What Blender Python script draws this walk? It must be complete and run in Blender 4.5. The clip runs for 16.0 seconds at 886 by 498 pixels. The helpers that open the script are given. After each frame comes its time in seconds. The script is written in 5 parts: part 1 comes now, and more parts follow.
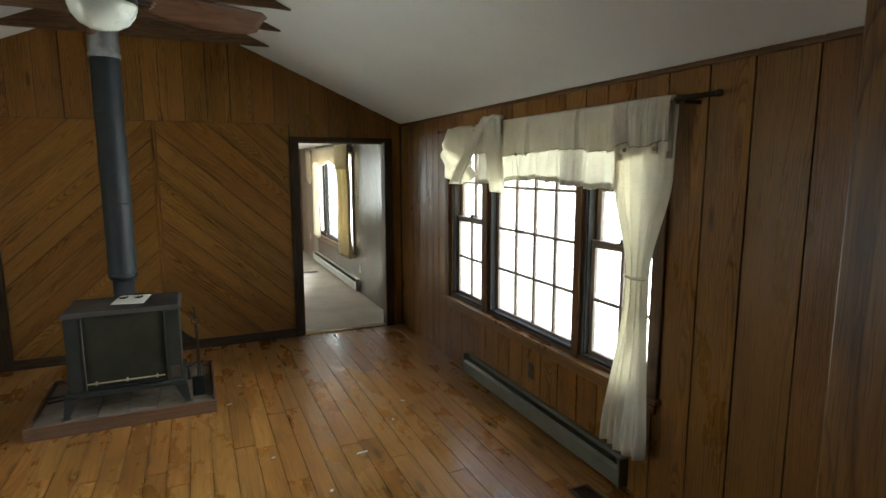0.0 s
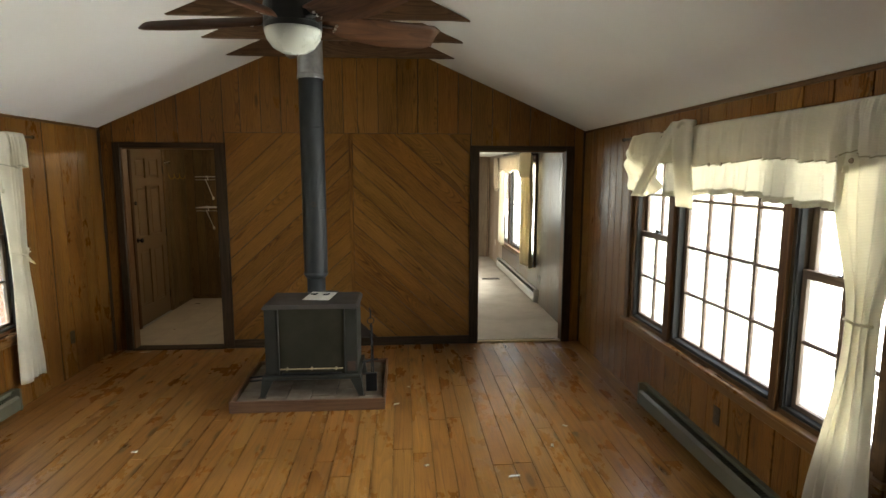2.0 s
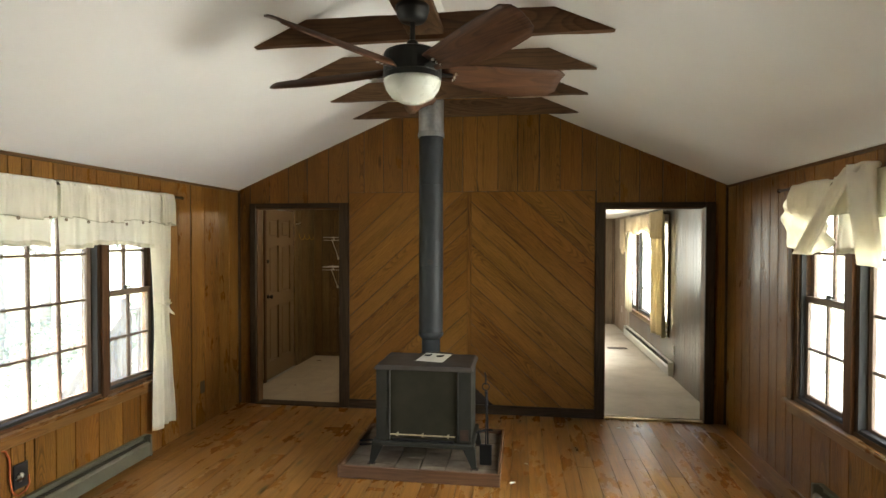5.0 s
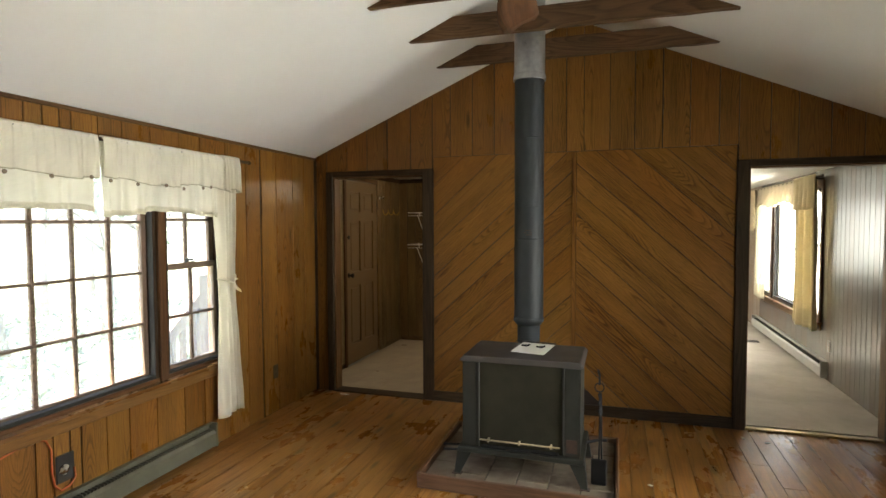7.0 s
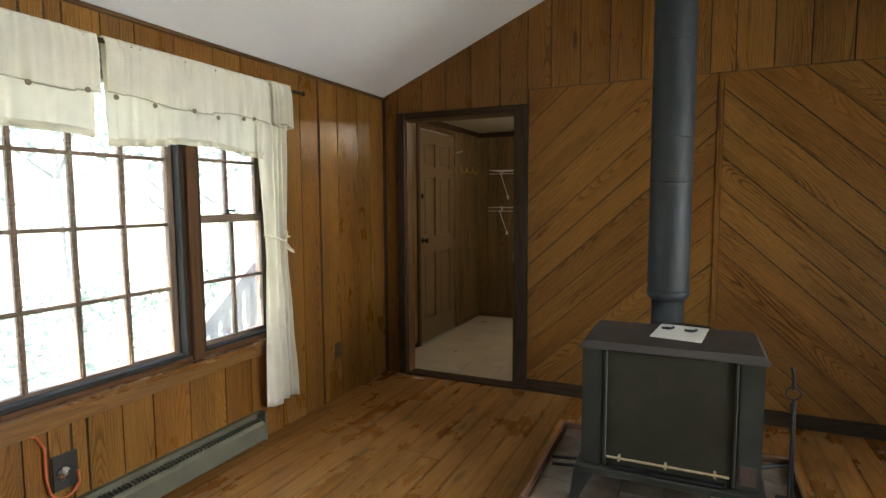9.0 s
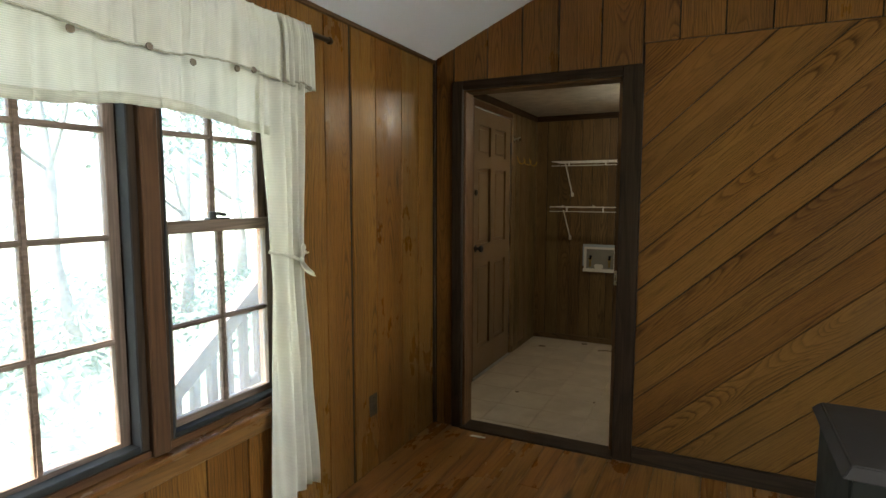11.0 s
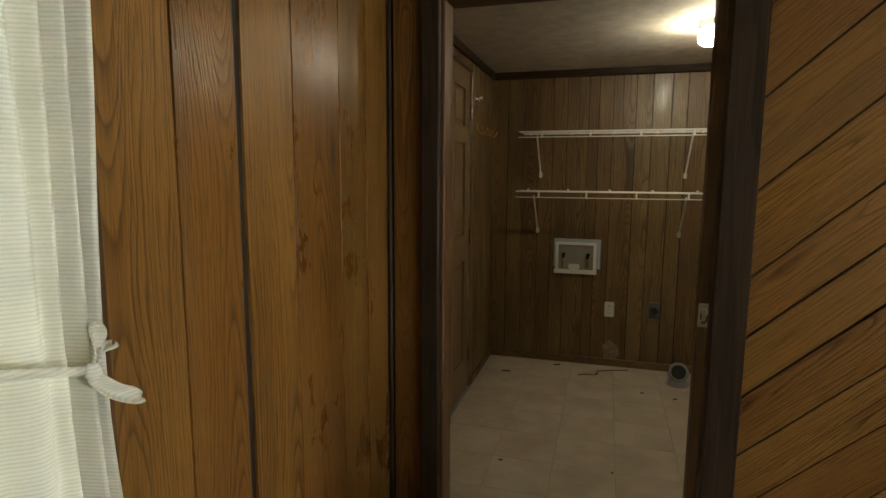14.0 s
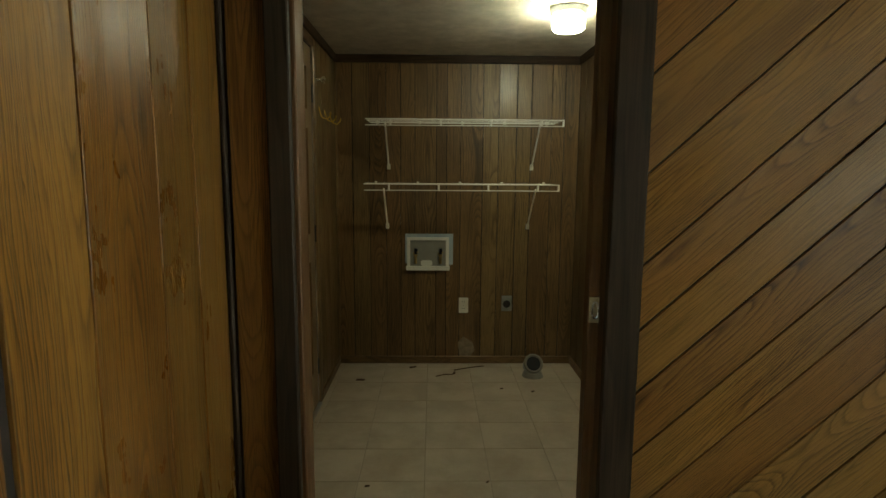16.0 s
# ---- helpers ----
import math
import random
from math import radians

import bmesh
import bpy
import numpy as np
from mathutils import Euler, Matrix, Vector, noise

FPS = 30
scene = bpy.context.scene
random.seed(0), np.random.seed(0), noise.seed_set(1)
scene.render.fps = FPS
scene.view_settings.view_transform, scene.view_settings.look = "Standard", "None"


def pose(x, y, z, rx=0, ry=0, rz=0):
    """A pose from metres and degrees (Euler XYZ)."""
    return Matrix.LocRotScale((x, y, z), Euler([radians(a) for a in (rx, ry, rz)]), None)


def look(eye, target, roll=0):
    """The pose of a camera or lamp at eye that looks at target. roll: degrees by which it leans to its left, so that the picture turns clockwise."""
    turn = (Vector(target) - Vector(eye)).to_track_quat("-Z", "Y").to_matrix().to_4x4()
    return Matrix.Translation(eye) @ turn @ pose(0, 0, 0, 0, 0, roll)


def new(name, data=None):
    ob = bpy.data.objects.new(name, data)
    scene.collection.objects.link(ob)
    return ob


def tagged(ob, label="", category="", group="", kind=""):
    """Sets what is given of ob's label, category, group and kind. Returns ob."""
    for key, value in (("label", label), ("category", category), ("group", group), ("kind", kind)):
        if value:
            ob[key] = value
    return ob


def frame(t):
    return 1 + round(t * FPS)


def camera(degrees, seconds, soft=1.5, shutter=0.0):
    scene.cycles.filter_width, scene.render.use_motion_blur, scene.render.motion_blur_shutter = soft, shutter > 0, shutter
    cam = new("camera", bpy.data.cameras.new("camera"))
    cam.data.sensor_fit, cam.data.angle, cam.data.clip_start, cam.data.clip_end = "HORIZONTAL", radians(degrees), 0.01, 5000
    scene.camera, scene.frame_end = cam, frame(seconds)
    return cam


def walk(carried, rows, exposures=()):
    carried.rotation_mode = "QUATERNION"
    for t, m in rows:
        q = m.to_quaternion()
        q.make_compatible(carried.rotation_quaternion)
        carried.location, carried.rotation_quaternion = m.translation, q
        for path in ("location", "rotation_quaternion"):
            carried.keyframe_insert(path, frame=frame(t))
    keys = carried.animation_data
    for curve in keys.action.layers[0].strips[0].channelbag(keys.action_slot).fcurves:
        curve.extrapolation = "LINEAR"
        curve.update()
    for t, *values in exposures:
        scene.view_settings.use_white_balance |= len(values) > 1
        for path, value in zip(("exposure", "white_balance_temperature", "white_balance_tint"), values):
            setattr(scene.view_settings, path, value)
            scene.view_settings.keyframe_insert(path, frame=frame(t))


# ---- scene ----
cam = camera(77.1, 16.0)
PATH = [
    (0, (2.753, -5.865, 1.779), (3.559, -4.057, 1.488), -0.1),
    (0.5, (2.839, -5.826, 1.786), (3.459, -3.946, 1.502), -0.2),
    (1, (2.882, -5.765, 1.796), (3.32, -3.833, 1.517), -0.2),
    (1.5, (2.928, -5.753, 1.789), (3.199, -3.79, 1.519), 0.1),
    (2, (2.959, -5.758, 1.81), (3.104, -3.782, 1.54), 0.1),
    (2.5, (2.99, -5.777, 1.805), (3.055, -3.792, 1.567), 0.0),
    (3, (3.024, -5.793, 1.824), (3.016, -3.8, 1.663), -0.1),
    (3.5, (3.037, -5.811, 1.845), (2.951, -3.815, 1.758), -0.1),
    (4, (3.052, -5.784, 1.838), (2.891, -3.791, 1.79), -0.1),
    (4.2, (3.039, -5.752, 1.801), (2.856, -3.761, 1.765), -0.0),
    (6.5, (2.832, -4.924, 1.688), (2.315, -2.993, 1.626), -0.2),
    (7, (2.793, -4.769, 1.611), (2.194, -2.864, 1.52), -0.2),
    (7.5, (2.699, -4.582, 1.508), (2.042, -2.698, 1.383), -0.2),
    (8, (2.619, -4.393, 1.467), (1.888, -2.537, 1.321), -0.2),
    (8.5, (2.498, -4.162, 1.444), (1.721, -2.327, 1.276), -0.3),
    (9, (2.33, -3.956, 1.421), (1.502, -2.144, 1.246), -0.3),
    (9.2, (2.239, -3.857, 1.408), (1.39, -2.054, 1.239), -0.2),
    (11.5, (1.427, -2.847, 1.438), (0.538, -1.066, 1.242), 0.1),
    (12, (1.278, -2.634, 1.433), (0.387, -0.855, 1.232), 0.1),
    (12.5, (1.134, -2.408, 1.441), (0.264, -0.619, 1.232), 0.2),
    (13, (0.956, -2.22, 1.437), (0.177, -0.392, 1.213), 0.2),
    (13.5, (0.844, -2.075, 1.448), (0.168, -0.209, 1.201), 0.2),
    (14, (0.766, -1.912, 1.448), (0.21, -0.009, 1.184), 0.3),
    (14.5, (0.705, -1.778, 1.464), (0.292, 0.16, 1.187), 0.4),
    (15, (0.668, -1.699, 1.455), (0.402, 0.264, 1.174), 0.3),
    (15.5, (0.617, -1.643, 1.44), (0.49, 0.334, 1.162), 0.3),
    (16, (0.592, -1.604, 1.403), (0.63, 0.377, 1.135), 0.4),
]
EXPOSURES = [(0.0, 3.2, 6400, 5), (2.0, 3.38, 7050, 10), (3.5, 3.7, 7250, 10), (7.0, 3.75, 7150, 10), (9.0, 3.72, 6600, 9), (12.2, 3.45, 6300, 4), (14.5, 3.54, 6600, 4), (15.0, 3.53, 6550, 2), (16.0, 3.45, 6350, -13)]
walk(cam, [(t, look(eye, target, roll)) for t, eye, target, roll in PATH], EXPOSURES)

# ---- world, sun and exposure ----
world = bpy.data.worlds.new("sky")
scene.world = world
world.use_nodes = True
wn = world.node_tree
sky = wn.nodes.new("ShaderNodeTexSky")
sky.sky_type, sky.sun_disc = "NISHITA", False
sky.sun_elevation, sky.sun_rotation = radians(62), radians(180)
sky.air_density, sky.dust_density, sky.ozone_density = 1.0, 3.0, 1.0
wn.links.new(sky.outputs[0], wn.nodes["Background"].inputs[0])
wn.nodes["Background"].inputs[1].default_value = 0.12
sun = new("sun", bpy.data.lights.new("sun", "SUN"))
sun.data.energy, sun.data.angle, sun.data.color = 4.0, radians(1.5), (1.0, 0.95, 0.88)
sun.matrix_basis = look((0, 0, 20), (0.8, 5, 20 - 9.6))


def opening_light(name, m, width, height, watts, spread):
    """Daylight of the open sky, entering through one window opening."""
    ob = new(name, bpy.data.lights.new(name, "AREA"))
    ob.data.shape, ob.data.size, ob.data.size_y, ob.data.energy = "RECTANGLE", width, height, watts
    ob.data.color, ob.data.spread = (0.94, 0.98, 1.0), radians(spread)
    ob.matrix_basis = m


opening_light("daylight_east", look((5.06, -2.55, 1.31), (0.0, -2.55, 1.85)), 2.45, 1.40, 6.9, 108)
opening_light("daylight_far_room", look((5.06, 3.29, 1.28), (0.0, 3.29, 1.28)), 2.55, 1.40, 19.0, 135)
opening_light("daylight_north", look((2.55, 6.25, 1.4), (2.9, 0.0, 1.0)), 1.0, 1.15, 2.6, 180)
opening_light("daylight_west", look((-0.2, -3.29, 1.32), (4.0, -3.29, 1.5)), 0.52, 1.36, 1.6, 125)


# ---- materials ----
def nodes_of(name, rough=0.6, metal=0.0):
    m = bpy.data.materials.new(name)
    m.use_nodes = True
    t = m.node_tree
    b = t.nodes["Principled BSDF"]
    b.inputs["Roughness"].default_value, b.inputs["Metallic"].default_value = rough, metal
    return m, t, b


def node(t, kind, **inputs):
    n = t.nodes.new(kind)
    for key, value in inputs.items():
        n.inputs[key.replace("_", " ")].default_value = value
    return n


def ramp(t, fac, stops):
    r = t.nodes.new("ShaderNodeValToRGB")
    while len(r.color_ramp.elements) < len(stops):
        r.color_ramp.elements.new(0.5)
    for e, (p, c) in zip(r.color_ramp.elements, stops):
        e.position, e.color = p, (*c, 1)
    t.links.new(fac, r.inputs[0])
    return r.outputs[0]


def mix(t, kind, fac, a, b):
    n = t.nodes.new("ShaderNodeMix")
    n.data_type, n.blend_type = "RGBA", kind
    for socket, value in ((n.inputs[0], fac), (n.inputs[6], a), (n.inputs[7], b)):
        if hasattr(value, "is_linked"):
            t.links.new(value, socket)
        elif isinstance(value, tuple):
            socket.default_value = (*value, 1)
        else:
            socket.default_value = value
    return n.outputs[2]


def bumped(t, b, height, strength, distance=0.002):
    n = node(t, "ShaderNodeBump", Strength=strength, Distance=distance)
    t.links.new(height, n.inputs["Height"])
    t.links.new(n.outputs[0], b.inputs["Normal"])


def local_coords(t, scale, shift=True):
    """Object coordinates, moved by a random amount for each piece."""
    tc = t.nodes.new("ShaderNodeTexCoord")
    mp = t.nodes.new("ShaderNodeMapping")
    mp.inputs["Scale"].default_value = scale
    src = tc.outputs["Object"]
    if shift:
        info = t.nodes.new("ShaderNodeObjectInfo")
        add = t.nodes.new("ShaderNodeVectorMath")
        add.operation = "MULTIPLY_ADD"
        t.links.new(info.outputs["Random"], add.inputs[0])
        add.inputs[1].default_value = (37.0, 13.0, 7.0)
        t.links.new(src, add.inputs[2])
        src = add.outputs[0]
    t.links.new(src, mp.inputs[0])
    return mp.outputs[0]


def calc(t, operation, *values):
    n = t.nodes.new("ShaderNodeMath")
    n.operation = operation
    for socket, value in zip(n.inputs, values):
        if hasattr(value, "is_linked"):
            t.links.new(value, socket)
        else:
            socket.default_value = value
    return n.outputs[0]


def plain_sawn(t, rings):
    """Growth rings of a board cut beside the pith: long arches that close up towards its edges."""
    tc = t.nodes.new("ShaderNodeTexCoord")
    xyz = t.nodes.new("ShaderNodeSeparateXYZ")
    t.links.new(tc.outputs["Object"], xyz.inputs[0])
    pick = t.nodes.new("ShaderNodeObjectInfo").outputs["Random"]
    along = t.nodes.new("ShaderNodeCombineXYZ")
    t.links.new(calc(t, "MULTIPLY_ADD", xyz.outputs[0], 0.85, calc(t, "MULTIPLY", pick, 37.0)), along.inputs[0])
    t.links.new(calc(t, "MULTIPLY", pick, 91.0), along.inputs[1])
    depth = node(t, "ShaderNodeTexNoise", Scale=1.0, Detail=1.5, Roughness=0.4)
    t.links.new(along.outputs[0], depth.inputs["Vector"])
    wobble = node(t, "ShaderNodeTexNoise", Scale=1.0, Detail=4.0, Roughness=0.5)
    t.links.new(local_coords(t, (1.5, 12.0, 12.0)), wobble.inputs["Vector"])
    h = calc(t, "MULTIPLY_ADD", depth.outputs["Fac"], 0.2, -0.045)
    off = calc(t, "MULTIPLY_ADD", calc(t, "FRACT", calc(t, "MULTIPLY", pick, 17.3)), 0.2, -0.1)
    y = calc(t, "ADD", xyz.outputs[1], calc(t, "MULTIPLY_ADD", wobble.outputs["Fac"], 0.075, off))
    r = calc(t, "SQRT", calc(t, "ADD", calc(t, "MULTIPLY", y, y), calc(t, "MULTIPLY", h, h)))
    uneven = node(t, "ShaderNodeTexNoise", Scale=1.0, Detail=1.0)
    lane = t.nodes.new("ShaderNodeCombineXYZ")
    t.links.new(calc(t, "MULTIPLY", r, 38.0), lane.inputs[0])
    t.links.new(calc(t, "MULTIPLY", pick, 53.0), lane.inputs[1])
    t.links.new(lane.outputs[0], uneven.inputs["Vector"])
    return calc(t, "FRACT", calc(t, "MULTIPLY_ADD", r, rings, calc(t, "MULTIPLY", uneven.outputs["Fac"], 4.0)))


def wood(name, dark, mid, light, rough=0.45, grain=1.0, knots=0.5, vary=0.3, bump=0.25, scuff=0.25, shift=True, rings=10.0, gloss=0.5, worn=0.0, arch=0.75, pores=0.0, oak=0.0, seam=0.0):
    """Sawn wood whose grain runs along the piece's own x axis."""
    m, t, b = nodes_of(name, rough)
    fine = node(t, "ShaderNodeTexNoise", Scale=1.0, Detail=5.0, Roughness=0.65)
    t.links.new(local_coords(t, (3.0, 130 * grain, 130 * grain), shift), fine.inputs["Vector"])
    hill = node(t, "ShaderNodeTexNoise", Scale=1.0, Detail=2.0, Roughness=0.4, Distortion=0.3)
    t.links.new(local_coords(t, (arch, 8.0 * grain if pores == 0 else 5.5, 8.0 * grain if pores == 0 else 5.5), shift), hill.inputs["Vector"])
    ring = t.nodes.new("ShaderNodeMath")
    ring.operation = "MULTIPLY"
    ring.inputs[1].default_value = rings
    t.links.new(hill.outputs["Fac"], ring.inputs[0])
    wave = t.nodes.new("ShaderNodeMath")
    wave.operation = "FRACT"
    t.links.new(ring.outputs[0], wave.inputs[0])
    broad = node(t, "ShaderNodeTexNoise", Scale=1.0, Detail=3.0)
    t.links.new(local_coords(t, (1.0, 6.0, 6.0), shift), broad.inputs["Vector"])
    saw = ramp(t, wave.outputs[0], [(0.0, (0.18,) * 3), (0.3, (0.55,) * 3), (0.85, (0.85,) * 3), (1.0, (0.25,) * 3)])
    streak = ramp(t, fine.outputs["Fac"], [(0.32, (0.0,) * 3), (0.62, (1.0,) * 3)])
    if oak > 0:
        saw = ramp(t, plain_sawn(t, oak), [(0.0, (0.06,) * 3), (0.16, (0.34,) * 3), (0.4, (0.74,) * 3), (0.86, (0.9,) * 3), (1.0, (0.1,) * 3)])
    figure = mix(t, "MIX", 0.42 if pores == 0 else 0.3, saw, streak)
    tide = broad.outputs["Color"] if oak == 0 else ramp(t, broad.outputs["Fac"], [(0.34, (0.0,) * 3), (0.62, (1.0,) * 3)])
    figure = mix(t, "MIX", 0.28, figure, tide)
    col = ramp(t, figure, [(0.12, dark), (0.48, mid), (0.85, light)] if pores == 0 else [(0.2, dark), (0.47, mid), (0.78, light)])
    if pores > 0:
        dash = node(t, "ShaderNodeTexNoise", Scale=1.0, Detail=2.0, Roughness=0.5)
        t.links.new(local_coords(t, (11.0, 430.0, 430.0), shift), dash.inputs["Vector"])
        pit = ramp(t, dash.outputs["Fac"], [(0.36, (1, 1, 1)), (0.47, (0, 0, 0))])
        col = mix(t, "MIX", mix(t, "MULTIPLY", 1.0, pit, (pores,) * 3), col, tuple(c * 0.75 for c in dark))
        gone = node(t, "ShaderNodeTexNoise", Scale=1.0, Detail=4.0, Roughness=0.6)
        t.links.new(local_coords(t, (0.8, 2.2, 2.2), shift), gone.inputs["Vector"])
        col = mix(t, "MIX", ramp(t, gone.outputs["Fac"], [(0.45, (0, 0, 0)), (0.75, (0.5,) * 3)]), col, light)
    info = t.nodes.new("ShaderNodeObjectInfo")
    tone = ramp(t, info.outputs["Random"], [(0.0, (1 - vary * 0.85, 1 - vary * 1.1, 1 - vary * 1.2)), (0.3, (1.04, 0.95, 0.88)), (0.62, (0.97, 1.0, 1.0)), (1.0, (1 + vary * 0.7, 1 + vary * 0.65, 1 + vary * 0.5))])
    col = mix(t, "MULTIPLY", 1.0, col, tone)
    if knots > 0:
        v = node(t, "ShaderNodeTexVoronoi", Scale=1.0)
        t.links.new(local_coords(t, (1.7, 6.5, 6.5) if oak == 0 else (0.9, 3.6, 3.6), shift), v.inputs["Vector"])
        spot = ramp(t, v.outputs["Distance"], [(0.09, (1, 1, 1)), (0.19, (0, 0, 0))] if oak == 0 else [(0.035, (1, 1, 1)), (0.085, (0, 0, 0))])
        col = mix(t, "MIX", mix(t, "MULTIPLY", 1.0, spot, (knots, knots, knots)), col, tuple(c * 0.3 for c in dark))
    if scuff > 0:
        dirt = node(t, "ShaderNodeTexNoise", Scale=1.0, Detail=6.0, Roughness=0.7)
        t.links.new(local_coords(t, (1.3, 2.6, 2.6), shift), dirt.inputs["Vector"])
        mask = ramp(t, dirt.outputs["Fac"], [(0.5, (0, 0, 0)), (0.72, (1, 1, 1))])
        col = mix(t, "MIX", mix(t, "MULTIPLY", 1.0, mask, (scuff,) * 3), col, tuple(c * 0.55 for c in dark))
        r = ramp(t, dirt.outputs["Fac"], [(0.3, (rough - 0.08,) * 3), (0.7, (min(1, rough + 0.22),) * 3)])
        t.links.new(r, b.inputs["Roughness"])
    if worn > 0:
        geo = t.nodes.new("ShaderNodeNewGeometry")
        wide = node(t, "ShaderNodeTexNoise", Scale=1.6, Detail=4.0, Roughness=0.55)
        t.links.new(geo.outputs["Position"], wide.inputs["Vector"])
        patch_mask = ramp(t, wide.outputs["Fac"], [(0.42, (0, 0, 0)), (0.74, (1, 1, 1))])
        col = mix(t, "MIX", mix(t, "MULTIPLY", 1.0, patch_mask, (worn,) * 3), col, tuple(c * 0.8 for c in dark))
        pale = ramp(t, wide.outputs["Fac"], [(0.32, (1, 1, 1)), (0.44, (0, 0, 0))])
        col = mix(t, "MIX", mix(t, "MULTIPLY", 1.0, pale, (worn * 0.5,) * 3), col, tuple(c * 1.15 for c in light))
    if seam > 0:
        # grime worked into the long edges of the boards
        tc = t.nodes.new("ShaderNodeTexCoord")
        xyz = t.nodes.new("ShaderNodeSeparateXYZ")
        t.links.new(tc.outputs["Object"], xyz.inputs[0])
        smut = node(t, "ShaderNodeTexNoise", Scale=1.0, Detail=2.0, Roughness=0.5)
        t.links.new(local_coords(t, (2.5, 14.0, 14.0), shift), smut.inputs["Vector"])
        reach = calc(t, "MULTIPLY_ADD", smut.outputs["Fac"], 0.055, calc(t, "ABSOLUTE", xyz.outputs[1]))
        grime = ramp(t, reach, [(0.068, (0, 0, 0)), (0.092, (1, 1, 1))])
        col = mix(t, "MIX", mix(t, "MULTIPLY", 1.0, grime, (seam,) * 3), col, tuple(c * 0.8 for c in dark))
    t.links.new(col, b.inputs["Base Color"])
    b.inputs["Specular IOR Level"].default_value = gloss
    bumped(t, b, figure, bump)
    return m


def plain(name, colour, rough=0.6, metal=0.0, spots=0.12, scale=14.0, bump=0.15, grain=160.0, low=None, gloss=0.5, shift=False):
    """Paint, plaster, metal or plastic with soft blotches and a fine tooth."""
    m, t, b = nodes_of(name, rough, metal)
    big = node(t, "ShaderNodeTexNoise", Scale=scale, Detail=5.0, Roughness=0.6)
    tooth = node(t, "ShaderNodeTexNoise", Scale=grain, Detail=2.0)
    vec = local_coords(t, (1, 1, 1), shift)
    t.links.new(vec, big.inputs["Vector"])
    t.links.new(vec, tooth.inputs["Vector"])
    low = low or tuple(c * (1 - spots) for c in colour)
    col = ramp(t, big.outputs["Fac"], [(0.35, low), (0.65, colour)])
    t.links.new(col, b.inputs["Base Color"])
    r = ramp(t, big.outputs["Fac"], [(0.3, (max(0.03, rough - 0.08),) * 3), (0.7, (min(1, rough + 0.1),) * 3)])
    t.links.new(r, b.inputs["Roughness"])
    b.inputs["Specular IOR Level"].default_value = gloss
    if bump:
        bumped(t, b, mix(t, "MIX", 0.5, big.outputs["Color"], tooth.outputs["Color"]), bump)
    return m


def cloth(name, colour, through_light, weave=350.0):
    m, t, b = nodes_of(name, 0.95)
    rib = t.nodes.new("ShaderNodeTexWave")
    rib.bands_direction = "Z"
    rib.inputs["Scale"].default_value, rib.inputs["Distortion"].default_value = weave / 6.3, 0.6
    blot = node(t, "ShaderNodeTexNoise", Scale=9.0, Detail=4.0)
    vec = local_coords(t, (1, 1, 1), False)
    t.links.new(vec, rib.inputs["Vector"])
    t.links.new(vec, blot.inputs["Vector"])
    col = ramp(t, blot.outputs["Fac"], [(0.3, tuple(c * 0.9 for c in colour)), (0.7, colour)])
    thread = ramp(t, rib.outputs["Fac"], [(0.1, (0.87,) * 3), (0.6, (1.0,) * 3)])
    col = mix(t, "MULTIPLY", 1.0, col, thread)
    t.links.new(col, b.inputs["Base Color"])
    bumped(t, b, rib.outputs["Color"], 0.5, 0.0015)
    tr = t.nodes.new("ShaderNodeBsdfTranslucent")
    t.links.new(col, tr.inputs["Color"])
    mx = t.nodes.new("ShaderNodeMixShader")
    mx.inputs[0].default_value = through_light
    t.links.new(b.outputs[0], mx.inputs[1])
    t.links.new(tr.outputs[0], mx.inputs[2])
    t.links.new(mx.outputs[0], t.nodes["Material Output"].inputs["Surface"])
    return m


def glowing(name, colour, strength):
    m, t, b = nodes_of(name, 0.3)
    b.inputs["Base Color"].default_value = (*colour, 1)
    b.inputs["Emission Color"].default_value = (*colour, 1)
    b.inputs["Emission Strength"].default_value = strength
    return m


def glazing(name):
    m, t, b = nodes_of(name, 0.02)
    b.inputs["Base Color"].default_value = (0.97, 0.99, 0.98, 1)
    b.inputs["Transmission Weight"].default_value = 1.0
    b.inputs["IOR"].default_value = 1.02
    # pane dust, made heavier to imitate the glare haze over the outdoors
    dust_haze = node(t, "ShaderNodeBsdfTranslucent", Color=(0.85, 0.9, 0.92, 1))
    streak = node(t, "ShaderNodeTexNoise", Scale=7.0, Detail=6.0, Roughness=0.7)
    t.links.new(local_coords(t, (1, 1, 1), False), streak.inputs["Vector"])
    mx = t.nodes.new("ShaderNodeMixShader")
    t.links.new(ramp(t, streak.outputs["Fac"], [(0.3, (0.13,) * 3), (0.75, (0.26,) * 3)]), mx.inputs[0])
    t.links.new(b.outputs[0], mx.inputs[1])
    t.links.new(dust_haze.outputs[0], mx.inputs[2])
    t.links.new(mx.outputs[0], t.nodes["Material Output"].inputs["Surface"])
    return m


PANEL = wood("honey_panelling", (0.052, 0.0195, 0.0034), (0.142, 0.0612, 0.012), (0.216, 0.1005, 0.021), rough=0.29, knots=0.7, vary=0.22, scuff=0.04, gloss=0.25, bump=0.5, pores=0.48, oak=150.0)
DIAGONAL = wood("honey_diagonal_boards", (0.053, 0.02, 0.0035), (0.142, 0.0618, 0.0122), (0.216, 0.101, 0.0215), rough=0.38, knots=0.6, vary=0.2, scuff=0.2, gloss=0.18, bump=0.5, pores=0.48, oak=150.0)
FLOORWOOD = wood("worn_pine_floor", (0.08, 0.032, 0.0075), (0.245, 0.109, 0.026), (0.38, 0.19, 0.05), rough=0.25, knots=0.75, vary=0.2, scuff=0.1, bump=0.1, rings=8.0, worn=0.34, seam=0.34, gloss=0.5)
